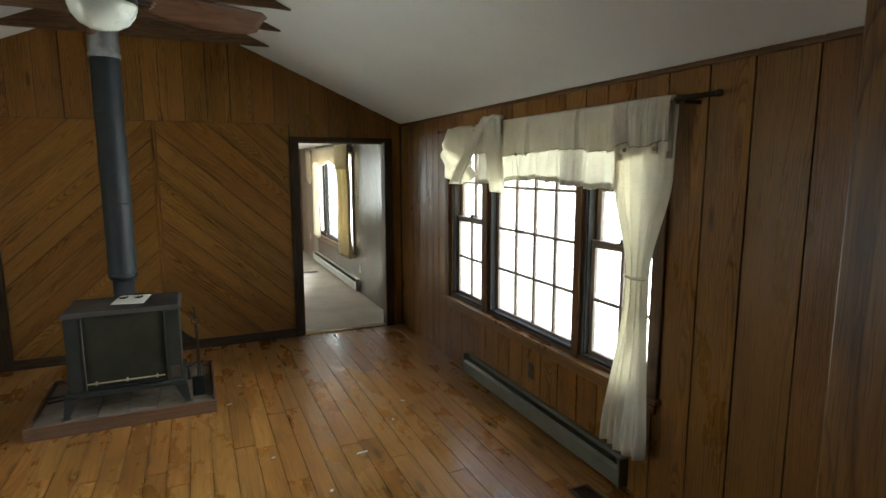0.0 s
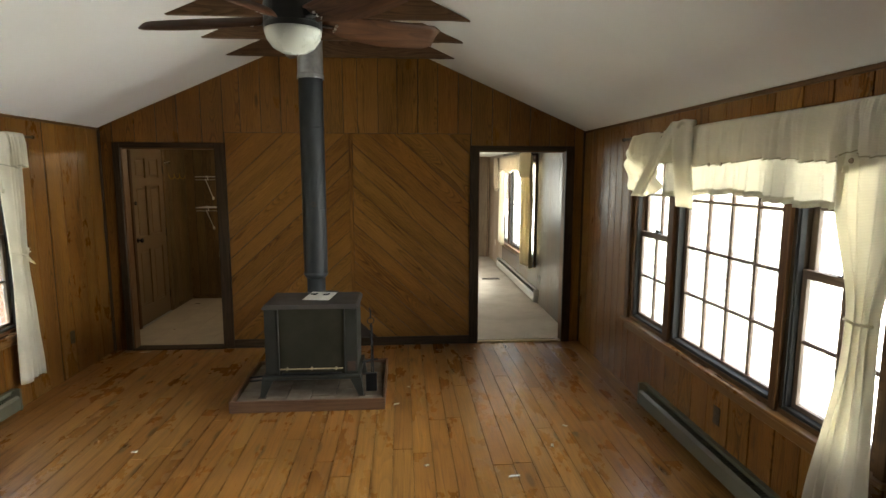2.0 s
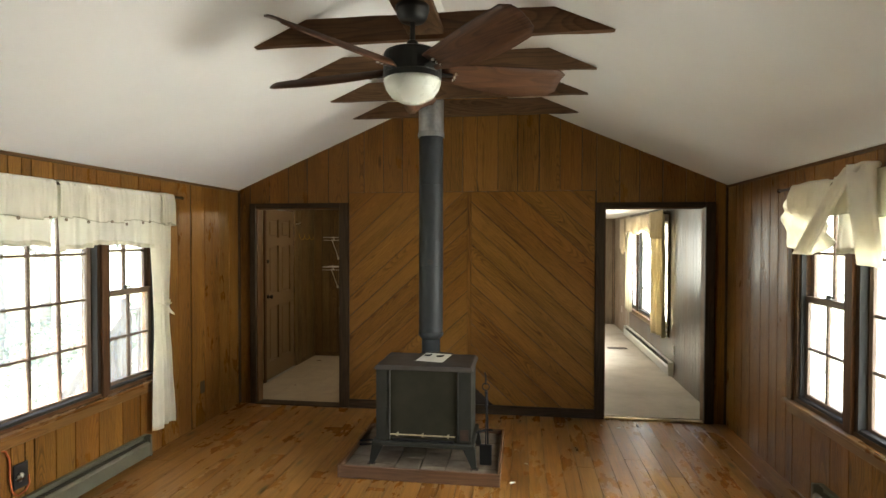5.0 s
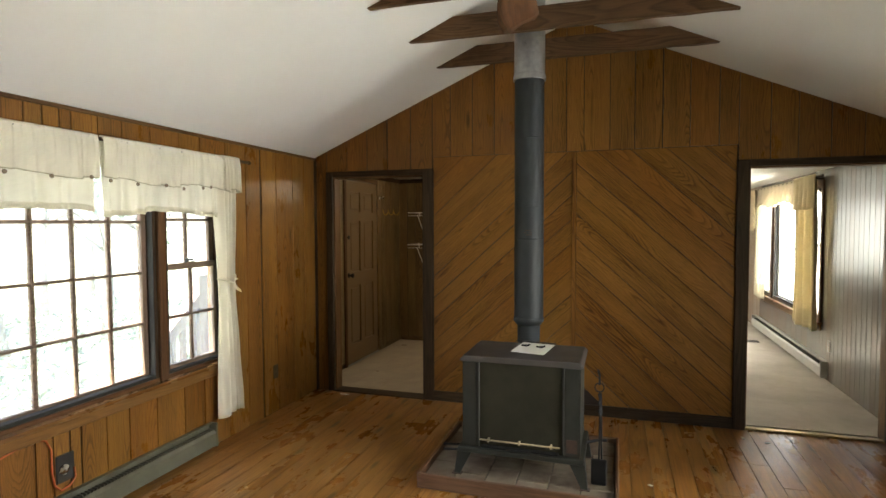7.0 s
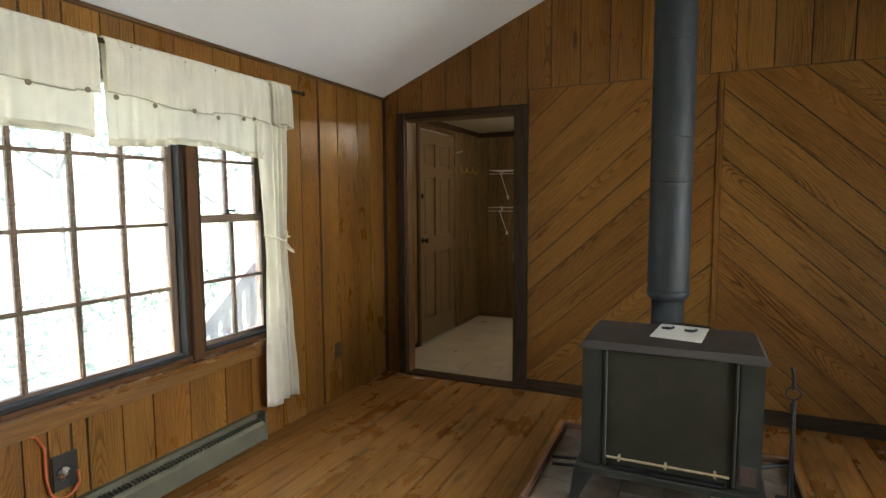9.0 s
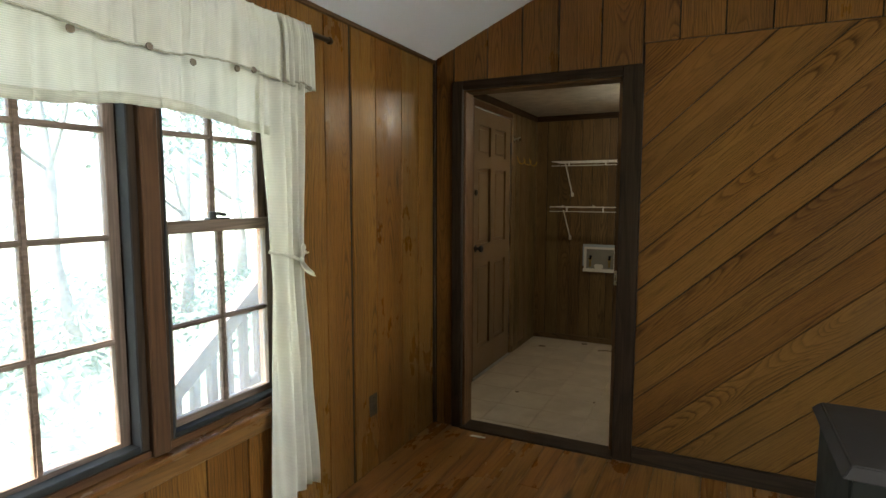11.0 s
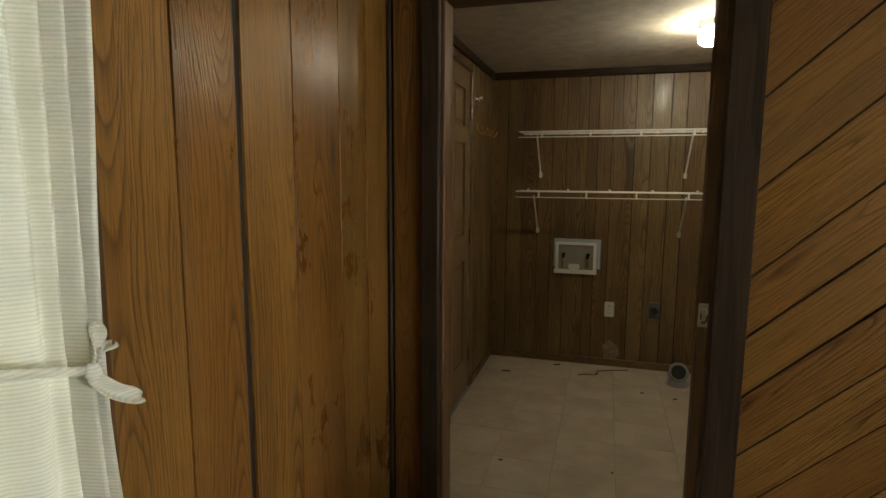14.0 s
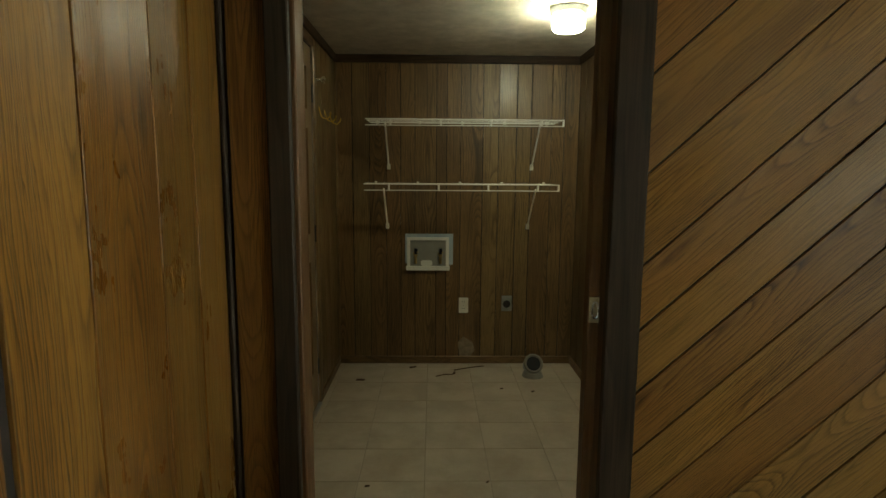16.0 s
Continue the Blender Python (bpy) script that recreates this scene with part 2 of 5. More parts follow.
DARKTRIM = wood("dark_stained_trim", (0.011, 0.0062, 0.003), (0.0285, 0.0168, 0.0086), (0.053, 0.0325, 0.0175), rough=0.48, knots=0.0, vary=0.1, scuff=0.2, gloss=0.17)
BROWNTRIM = wood("brown_window_trim", (0.032, 0.0145, 0.0053), (0.07, 0.0325, 0.012), (0.115, 0.056, 0.0215), rough=0.45, knots=0.0, vary=0.15, scuff=0.3, gloss=0.25)
SILLWOOD = wood("honey_sill_wood", (0.06, 0.027, 0.008), (0.14, 0.066, 0.019), (0.215, 0.108, 0.034), rough=0.24, knots=0.0, vary=0.15, scuff=0.4)
JAMBWOOD = wood("reddish_jamb", (0.045, 0.021, 0.008), (0.098, 0.048, 0.018), (0.145, 0.077, 0.031), rough=0.45, knots=0.0, vary=0.1, scuff=0.25, gloss=0.2)
SASHWOOD = wood("weathered_sash", (0.05, 0.032, 0.02), (0.11, 0.072, 0.047), (0.2, 0.14, 0.1), rough=0.6, knots=0.0, vary=0.2, scuff=0.4)
BEAMWOOD = wood("rough_beam", (0.031, 0.0165, 0.008), (0.066, 0.034, 0.016), (0.11, 0.058, 0.028), rough=0.68, knots=0.9, vary=0.3, scuff=0.4, bump=0.5, rings=18.0, pores=0.2, gloss=0.2)
BLADEWOOD = wood("walnut_blade", (0.026, 0.0115, 0.006), (0.060, 0.0275, 0.0135), (0.10, 0.046, 0.023), rough=0.42, knots=0.0, vary=0.1, scuff=0.25, bump=0.08, rings=20.0, pores=0.3, gloss=0.22)
LAUNDRYPANEL = wood("olive_brown_panelling", (0.046, 0.0275, 0.0095), (0.118, 0.073, 0.0265), (0.195, 0.125, 0.05), rough=0.36, knots=0.4, vary=0.28, scuff=0.35, bump=0.3, pores=0.55, oak=130.0)
GREYPANEL = wood("pale_grey_panelling", (0.165, 0.147, 0.128), (0.185, 0.167, 0.147), (0.205, 0.187, 0.167), rough=0.26, knots=0.0, vary=0.08, scuff=0.0, bump=0.05)
PALESASH = plain("pale_sash_paint", (0.62, 0.60, 0.56), 0.5, spots=0.15, scale=9.0)
TANPANEL = wood("tan_panelling", (0.16, 0.125, 0.09), (0.26, 0.2, 0.145), (0.34, 0.27, 0.2), rough=0.4, knots=0.0, vary=0.12, scuff=0.1)
BACKING = plain("groove_shadow_wood", (0.016, 0.008, 0.004), 0.8)
CEILPAINT = plain("white_ceiling_paint", (0.70, 0.69, 0.66), 0.75, spots=0.06, scale=1.2, bump=0.12, grain=220)
TEXTURED = plain("stippled_ceiling", (0.62, 0.58, 0.51), 0.8, spots=0.24, scale=11.0, bump=0.9, grain=70)
DOORPAINT = plain("tan_door_paint", (0.195, 0.126, 0.064), 0.45, spots=0.12, scale=5.0)
STOVEPAINT = plain("black_stove_steel", (0.028, 0.0285, 0.0225), 0.55, 0.0, spots=0.35, scale=6.0, bump=0.2, gloss=0.22)
STOVEBEAD = plain("worn_steel_bead", (0.065, 0.064, 0.055), 0.5, spots=0.4, scale=20.0, gloss=0.3)
STOVEPANEL = plain("dull_stove_panel", (0.031, 0.0285, 0.0185), 0.62, 0.0, spots=0.35, scale=4.0, gloss=0.15)
PIPEPAINT = plain("black_stovepipe", (0.020, 0.0235, 0.026), 0.58, 0.0, spots=0.45, scale=7.0, bump=0.12, gloss=0.34)
GALVANISED = plain("galvanised_steel", (0.46, 0.47, 0.48), 0.35, 0.9, spots=0.3, scale=16.0)
BRASS = plain("tarnished_brass", (0.42, 0.30, 0.12), 0.35, 0.9, spots=0.35, scale=30.0)
CHROME = plain("worn_chrome", (0.55, 0.54, 0.50), 0.25, 0.95, spots=0.2, scale=30.0)
IRON = plain("black_iron", (0.015, 0.015, 0.016), 0.5, 0.5, spots=0.3, scale=20.0)
FANMETAL = plain("dark_bronze", (0.020, 0.020, 0.018), 0.4, 0.5, spots=0.25, scale=18.0)
FROSTED = plain("frosted_glass", (0.56, 0.585, 0.505), 0.25, spots=0.05, scale=5.0, bump=0)
HEATERPAINT = plain("grey_green_enamel", (0.115, 0.112, 0.078), 0.42, spots=0.25, scale=7.0)
HEATERWHITE = plain("cream_enamel", (0.60, 0.58, 0.52), 0.42, spots=0.12, scale=7.0)
DARKSLOT = plain("dark_slot", (0.02, 0.02, 0.018), 0.8)
WHITEPLASTIC = plain("white_plastic", (0.70, 0.67, 0.60), 0.4, spots=0.1, scale=12.0, bump=0)
WIREWHITE = plain("white_coated_wire", (0.74, 0.72, 0.68), 0.35, spots=0.08, scale=10.0, bump=0)
BLACKPLASTIC = plain("black_plastic", (0.014, 0.013, 0.012), 0.45, spots=0.1)
BUTTONHORN = plain("bronze_button", (0.24, 0.18, 0.115), 0.4, spots=0.3, scale=60.0)
BROWNPLASTIC = plain("brown_plastic", (0.030, 0.019, 0.013), 0.45, spots=0.1)
YELLOWWIRE = plain("yellow_coated_hook", (0.55, 0.36, 0.04), 0.4, spots=0.1)
ORANGECORD = plain("orange_cord", (0.42, 0.09, 0.025), 0.5, spots=0.1)
PAPER = plain("paper", (0.72, 0.71, 0.66), 0.8, spots=0.06, bump=0.05)
TILEVINYL = plain("cream_vinyl_tile", (0.48, 0.41, 0.31), 0.38, scale=4.5, low=(0.355, 0.285, 0.2), bump=0.06, shift=True)
GROUT = plain("tile_joint", (0.15, 0.115, 0.075), 0.8, scale=3.0, low=(0.26, 0.21, 0.15))
HEARTHTILE = plain("ashy_hearth_brick", (0.195, 0.16, 0.118), 0.85, scale=6.0, low=(0.105, 0.075, 0.05), bump=0.25, gloss=0.2, shift=True)
SOOT = plain("sooty_mortar", (0.075, 0.062, 0.046), 0.9, spots=0.4, scale=9.0)
HEARTHWOOD = wood("red_brown_hearth_edge", (0.05, 0.024, 0.011), (0.105, 0.05, 0.0225), (0.155, 0.08, 0.04), rough=0.55, knots=0.0, vary=0.1, scuff=0.35)
CARPET = plain("beige_carpet", (0.54, 0.485, 0.4), 0.95, scale=2.5, low=(0.43, 0.38, 0.3), bump=1.0, grain=420)
MUSLIN = cloth("cream_muslin", (0.89, 0.85, 0.72), 0.40)
LININGCLOTH = cloth("thin_muslin_lining", (0.87, 0.84, 0.73), 0.36)
HEMCLOTH = cloth("double_muslin_hem", (0.76, 0.72, 0.56), 0.16)
YELLOWCLOTH = cloth("yellow_curtain_cloth", (0.70, 0.60, 0.37), 0.25)
CREAMCLOTH = cloth("peach_valance_cloth", (0.74, 0.64, 0.48), 0.3)
BLIND = plain("white_blind_slat", (0.70, 0.69, 0.66), 0.5, spots=0.05, bump=0)
OLIVEHEM = cloth("olive_hem_stitching", (0.50, 0.47, 0.34), 0.15)
PULLBRASS = plain("dull_brass_plate", (0.50, 0.41, 0.25), 0.4, 0.2, spots=0.3, scale=40.0)
STOVETOP = plain("dusty_stove_top", (0.046, 0.038, 0.032), 0.55, 0.0, spots=0.4, scale=5.0, bump=0.2)
VENTGREY = plain("grey_vent_plastic", (0.27, 0.25, 0.215), 0.5, spots=0.2, scale=12.0)
RUST = plain("rusty_patch", (0.062, 0.034, 0.021), 0.85, 0.0, spots=0.5, scale=20.0)
TRACKGREY = plain("grey_sash_track", (0.027, 0.027, 0.025), 0.7, spots=0.4, scale=25.0, gloss=0.2)
GLASS = glazing("window_glass")
CLEARPLASTIC = plain("blue_masking_film", (0.36, 0.42, 0.46), 0.3, spots=0.1, bump=0)
LAMPGLOW = glowing("lit_lamp_glass", (1.0, 0.885, 0.67), 9.5)
DECKWOOD = wood("faded_deck_wood", (0.085, 0.066, 0.064), (0.135, 0.108, 0.106), (0.20, 0.165, 0.16), rough=0.8, knots=0.0)
BARK = plain("tree_bark", (0.21, 0.185, 0.16), 0.9, spots=0.4, scale=12, bump=0.8, grain=60)
LEAF = cloth("green_leaf", (0.115, 0.155, 0.115), 0.45)
LITTER = plain("leafy_ground", (0.22, 0.265, 0.19), 0.95, scale=2.0, low=(0.16, 0.17, 0.125), bump=0.8, grain=30)


# ---- building helpers ----
def mesh_of(name, verts, faces, material, smooth=False):
    me = bpy.data.meshes.new(name)
    me.from_pydata([tuple(v) for v in verts], [], faces)
    me.materials.append(material)
    if smooth:
        me.shade_smooth()
    me.update()
    return me


def part(name, bm, material, parent, label="", smooth=False):
    """Links a bmesh, or a (verts, faces) pair, as one mesh object under a thing."""
    if isinstance(bm, tuple):
        me = mesh_of(name, bm[0], bm[1], material, smooth)
    else:
        me = bpy.data.meshes.new(name)
        bm.to_mesh(me)
        bm.free()
        me.materials.append(material)
        if smooth:
            me.shade_smooth()
    ob = new(name, me)
    if parent is not None:
        ob.parent = parent
    return tagged(ob, label) if label else ob


def thing(name, m, label, category, group="", kind=""):
    ob = new(name)
    ob.empty_display_size = 0.1
    ob.matrix_basis = m
    return tagged(ob, label, category, group, kind)


def joined(*pieces):
    """Several (verts, faces) pairs as one."""
    verts, faces = [], []
    for v, f in pieces:
        n = len(verts)
        verts += [tuple(p) for p in v]
        faces += [tuple(i + n for i in q) for q in f]
    return verts, faces


def box(x0, x1, y0, y1, z0, z1):
    v = [(x, y, z) for z in (z0, z1) for y in (y0, y1) for x in (x0, x1)]
    return v, [(0, 2, 3, 1), (4, 5, 7, 6), (0, 1, 5, 4), (2, 6, 7, 3), (0, 4, 6, 2), (1, 3, 7, 5)]


def soft_box(x0, x1, y0, y1, z0, z1, r=0.004, seg=1):
    """A box with rounded edges, as a bmesh."""
    bm = bmesh.new()
    bmesh.ops.create_cube(bm, size=1.0)
    for v in bm.verts:
        v.co = Vector(((x0 + x1) / 2 + v.co.x * (x1 - x0), (y0 + y1) / 2 + v.co.y * (y1 - y0), (z0 + z1) / 2 + v.co.z * (z1 - z0)))
    r = min(r, 0.45 * min(x1 - x0, y1 - y0, z1 - z0))
    bmesh.ops.bevel(bm, geom=bm.edges[:], offset=r, segments=seg, affect="EDGES")
    return bm


def moved(piece, m):
    v, f = piece
    return [tuple(m @ Vector(p)) for p in v], f


def tube(points, radius, sides=8, closed=False):
    """A round bar along a line of points; radius is a number or one for each point."""
    pts = [Vector(p) for p in points]
    n = len(pts)
    radii = radius if isinstance(radius, (list, tuple)) else [radius] * n
    verts, faces = [], []
    last = None
    for i, p in enumerate(pts):
        a = pts[i - 1] if i or closed else p
        b = pts[(i + 1) % n] if i < n - 1 or closed else p
        d = (b - a).normalized()
        if last is None:
            ref = Vector((0, 0, 1)) if abs(d.z) < 0.9 else Vector((1, 0, 0))
            u = d.cross(ref).normalized()
        else:
            u = (last - d * last.dot(d)).normalized()
        last = u
        w = d.cross(u)
        for k in range(sides):
            t = 2 * math.pi * k / sides
            verts.append(tuple(p + (u * math.cos(t) + w * math.sin(t)) * radii[i]))
    for i in range(n if closed else n - 1):
        for k in range(sides):
            a, b = i * sides + k, i * sides + (k + 1) % sides
            c, d = ((i + 1) % n) * sides + (k + 1) % sides, ((i + 1) % n) * sides + k
            faces.append((a, b, c, d))
    if not closed:
        faces += [tuple(reversed(range(sides))), tuple((n - 1) * sides + k for k in range(sides))]
    return verts, faces


def turned(profile, sides=24):
    """A shape of revolution round z; profile is (radius, z) from the bottom to the top."""
    verts, faces = [], []
    for r, z in profile:
        for k in range(sides):
            t = 2 * math.pi * k / sides
            verts.append((r * math.cos(t), r * math.sin(t), z))
    for i in range(len(profile) - 1):
        for k in range(sides):
            a, b = i * sides + k, i * sides + (k + 1) % sides
            faces.append((a, b, b + sides, a + sides))
    faces += [tuple(reversed(range(sides))), tuple((len(profile) - 1) * sides + k for k in range(sides))]
    return verts, faces


def clipped(poly, nx, ny, d):
    """The part of a convex polygon where nx*x + ny*y <= d."""
    out = []
    for i, p in enumerate(poly):
        q = poly[(i + 1) % len(poly)]
        sp, sq = nx * p[0] + ny * p[1] - d, nx * q[0] + ny * q[1] - d
        if sp <= 0:
            out.append(p)
        if sp * sq < 0:
            k = sp / (sp - sq)
            out.append((p[0] + k * (q[0] - p[0]), p[1] + k * (q[1] - p[1])))
    return out


def area(poly):
    return 0.5 * sum(p[0] * q[1] - q[0] * p[1] for p, q in zip(poly, poly[1:] + poly[:1]))


def inset(poly, d):
    """A convex polygon (counter-clockwise) with every edge moved in by d."""
    out = poly
    for p, q in zip(poly, poly[1:] + poly[:1]):
        ex, ey = q[0] - p[0], q[1] - p[1]
        n = math.hypot(ex, ey)
        if n < 1e-6:
            continue
        nx, ny = ey / n, -ex / n
        out = clipped(out, nx, ny, nx * p[0] + ny * p[1] - d)
        if len(out) < 3:
            return []
    return out


def slab(poly, depth, chamfer):
    """A board of convex outline: its back at z = 0, its face at depth, with eased edges."""
    top = inset(poly, chamfer)
    if len(top) != len(poly):
        top = poly
    n = len(poly)
    v = [(x, y, 0) for x, y in poly] + [(x, y, depth - chamfer) for x, y in poly] + [(x, y, depth) for x, y in top]
    f = [tuple(reversed(range(n))), tuple(range(2 * n, 3 * n))]
    for i in range(n):
        j = (i + 1) % n
        f += [(i, j, n + j, n + i), (n + i, n + j, 2 * n + j, 2 * n + i)]
    return v, f


def board(name, plane, poly, angle, depth, chamfer, material, parent):
    """One board on a wall plane (origin, u, v): its grain runs at angle from u."""
    if len(poly) < 3 or abs(area(poly)) < 2e-4:
        return None
    if area(poly) < 0:
        poly = poly[::-1]
    clean = [p for p, q in zip(poly, poly[1:] + poly[:1]) if math.hypot(p[0] - q[0], p[1] - q[1]) > 1e-4]
    cx, cy = sum(p[0] for p in clean) / len(clean), sum(p[1] for p in clean) / len(clean)
    c, s = math.cos(angle), math.sin(angle)
    flat = [((x - cx) * c + (y - cy) * s, -(x - cx) * s + (y - cy) * c) for x, y in clean]
    o, u, v = plane
    m = Matrix.Identity(4)
    for i, col in enumerate((u * c + v * s, v * c - u * s, u.cross(v), o + u * cx + v * cy)):
        for k in range(3):
            m[k][i] = col[k]
    ob = part(name, slab(flat, depth, chamfer), material, parent)
    ob.matrix_basis = m
    return ob


joint_rng = random.Random(11)


def strips(name, plane, region, cuts, angle, depth, chamfer, material, parent, gap=0.004):
    """Boards side by side over a convex region; cuts are their edges, measured across the grain."""
    nx, ny = -math.sin(angle), math.cos(angle)
    for a, b in zip(cuts, cuts[1:]):
        g1, g2 = gap * joint_rng.choice((0.5, 0.6, 0.7, 1.1)), gap * joint_rng.choice((0.5, 0.6, 0.7))
        poly = clipped(clipped(region, nx, ny, b - g1 / 2), -nx, -ny, -(a + g2 / 2))
        board(name, plane, poly, angle, depth, chamfer, material, parent)


def random_cuts(rng, a, b, sizes, start=0.0):
    out = [a + start]
    while out[-1] < b:
        out.append(out[-1] + rng.choice(sizes))
    out[-1] = b
    if out[-1] - out[-2] < 0.04:
        out.pop(-2)
    return out


# ---- the large structure ----
def rect(a, b, c, d):
    return [(a, c), (b, c), (b, d), (a, d)]


W, EAVE, PITCH = 4.86, 2.245, 0.43
RIDGE = EAVE + PITCH * W / 2
X, Y, Z = Vector((1, 0, 0)), Vector((0, 1, 0)), Vector((0, 0, 1))
rng = random.Random(4)


def setting(name, piece, material, label, category):
    ob = part(name, piece, material, None)
    return tagged(ob, label, category, kind="structure")


def prism(poly, y0, y1):
    """A flat outline in x and z, carried from y0 to y1."""
    n = len(poly)
    v = [(x, y0, z) for x, z in poly] + [(x, y1, z) for x, z in poly]
    return v, [tuple(range(n)), tuple(reversed(range(n, 2 * n)))] + [(i, i + n, (i + 1) % n + n, (i + 1) % n) for i in range(n)]


def sagging(piece):
    """The east eave has settled towards the gable: it stands higher at the rear."""
    return [(x, y, z + (0.012 if x > W and y < -1 else 0)) for x, y, z in piece[0]], piece[1]


LD = (0.19, 1.11, 2.06)      # laundry doorway: from, to, height
RD = (3.742, 4.67, 2.046)    # doorway to the far room
north = setting("wall_north", joined(
    box(-0.16, LD[0], 0.008, 0.112, 0, 2.24), box(LD[0], LD[1], 0.008, 0.112, LD[2], 2.24), box(LD[1], RD[0], 0.008, 0.112, 0, 2.24),
    box(RD[0], RD[1], 0.008, 0.112, RD[2], 2.24), box(RD[1], W + 0.16, 0.008, 0.112, 0, 2.24),
    prism([(-0.1, 2.24), (W + 0.1, 2.24), (W / 2, RIDGE + 0.03)], 0.008, 0.112)), BACKING,
    "gable end wall clad in honey-brown boards, diagonal between the doors", "wall")
LW = (-3.605, -1.285, 0.60, 2.02)   # window in the west wall: y from, y to, sill, head
RW = (-3.795, -1.30, 0.60, 2.02)   # window in the east wall


def side_wall(name, x0, x1, win, label):
    a, b, s, h = win
    return setting(name, joined(box(x0, x1, -8, a, 0, 2.3), box(x0, x1, b, 0.008, 0, 2.3), box(x0, x1, a, b, 0, s), box(x0, x1, a, b, h, 2.3)), BACKING, label, "wall")


west = side_wall("wall_west", -0.16, -0.008, LW, "side wall of vertical honey-brown wood panelling with a wide window")
east = side_wall("wall_east", W + 0.008, W + 0.16, RW, "side wall of vertical brown wood panelling with a wide window")
south = setting("wall_south", joined(box(3.54, W, -5.55, -5.43, 0, 2.9), box(-0.16, W + 0.16, -8.1, -8, 0, 2.3), prism([(-0.1, 2.3), (W + 0.1, 2.3), (W / 2, RIDGE)], -8.1, -8.0)), PANEL,
                "plain brown panelled wall behind the room", "wall")
floor = setting("floor", box(-0.16, W + 0.16, -8.1, 0.112, -0.12, -0.016), BACKING, "worn orange pine floor of narrow boards with dark knots", "floor")
ceiling = setting("ceiling", joined(
    prism([(-0.16, EAVE - 0.16 * PITCH), (W / 2, RIDGE), (W / 2, RIDGE + 0.1), (-0.16, EAVE + 0.12)], -8.1, 0.008),
    sagging(prism([(W / 2, RIDGE), (W + 0.16, EAVE - 0.16 * PITCH), (W + 0.16, EAVE + 0.12), (W / 2, RIDGE + 0.1)], -8.1, 0.008))), CEILPAINT,
    "white painted cathedral ceiling sloping up to a ridge", "ceiling")

# laundry room
LX0, LX1, LY0, LY1, LZ = -0.097, 1.63, 0.112, 2.41, 2.22
DOORY = (0.808, 1.672, 2.115)
lwest = setting("wall_laundry_west", joined(box(-0.22, LX0 - 0.006, LY0, DOORY[0], 0, LZ), box(-0.22, LX0 - 0.006, DOORY[1], LY1 + 0.1, 0, LZ), box(-0.22, LX0 - 0.006, DOORY[0], DOORY[1], DOORY[2], LZ)), BACKING,
                "olive-brown panelled laundry wall with a closed door", "wall")
lnorth = setting("wall_laundry_north", box(LX0, LX1, LY1 + 0.006, LY1 + 0.1, 0, LZ), BACKING, "dim olive-brown panelled back wall of the laundry", "wall")
least = setting("wall_laundry_east", box(LX1 + 0.006, LX1 + 0.1, LY0, LY1 + 0.1, 0, LZ), BACKING, "olive-brown panelled laundry side wall", "wall")
lfloor = setting("floor_laundry", box(LX0 - 0.13, LX1 + 0.1, LY0, LY1 + 0.1, -0.12, -0.004), GROUT, "cream square vinyl tile floor with dirty joints", "floor")
lceil = setting("ceiling_laundry", box(-0.22, LX1 + 0.1, LY0, LY1 + 0.1, LZ, LZ + 0.1), TEXTURED, "low stippled cream ceiling of the laundry", "ceiling")

# far room
FX, FY, FZ = 4.84, 6.2, 2.16
FW = (1.98, 4.62, 0.56, 2.0)
feast = setting("wall_far_room_east", joined(box(FX + 0.006, FX + 0.18, LY0, FW[0], 0, FZ), box(FX + 0.006, FX + 0.18, FW[1], FY + 0.1, 0, FZ), box(FX + 0.006, FX + 0.18, FW[0], FW[1], 0, FW[2]), box(FX + 0.006, FX + 0.18, FW[0], FW[1], FW[3], FZ)), BACKING,
                "pale grey grooved panelling with a curtained window", "wall")
fnorth = setting("wall_far_room_north", joined(box(1.72, 2.0, FY + 0.006, FY + 0.1, 0, FZ), box(3.1, FX + 0.18, FY + 0.006, FY + 0.1, 0, FZ), box(2.0, 3.1, FY + 0.006, FY + 0.1, 0, 0.8), box(2.0, 3.1, FY + 0.006, FY + 0.1, 2.0, FZ)), BACKING, "tan grooved panelling at the far room's end", "wall")
fwest = setting("wall_far_room_west", box(1.72, 1.80, LY0, FY + 0.1, 0, FZ), TANPANEL, "tan panelled side wall of the far room", "wall")
ffloor = setting("floor_far_room", box(1.72, FX + 0.18, LY0, FY + 0.1, -0.12, 0.004), CARPET, "worn beige carpet with small stains", "floor")
fceil = setting("ceiling_far_room", box(1.72, FX + 0.18, LY0, FY + 0.1, FZ, FZ + 0.1), CEILPAINT, "flat white ceiling of the far room", "ceiling")


# ---- doorways: casings, jambs, sills ----
def length_box(a, b, material, name, parent, label="", r=0.004):
    """A straight length of trim between two corners of a box, with its grain along the longest side."""
    size = [abs(q - p) for p, q in zip(a, b)]
    k = size.index(max(size))
    mid = [(p + q) / 2 for p, q in zip(a, b)]
    order = [k, (k + 1) % 3, (k + 2) % 3]
    s = [size[i] / 2 for i in order]
    ob = part(name, soft_box(-s[0], s[0], -s[1], s[1], -s[2], s[2], r), material, parent, label)
    m = Matrix.Identity(4)
    for col, i in enumerate(order):
        for row in range(3):
            m[row][col] = 1.0 if row == i else 0.0
    for row in range(3):
        m[row][3] = mid[row]
    ob.matrix_basis = m
    return ob


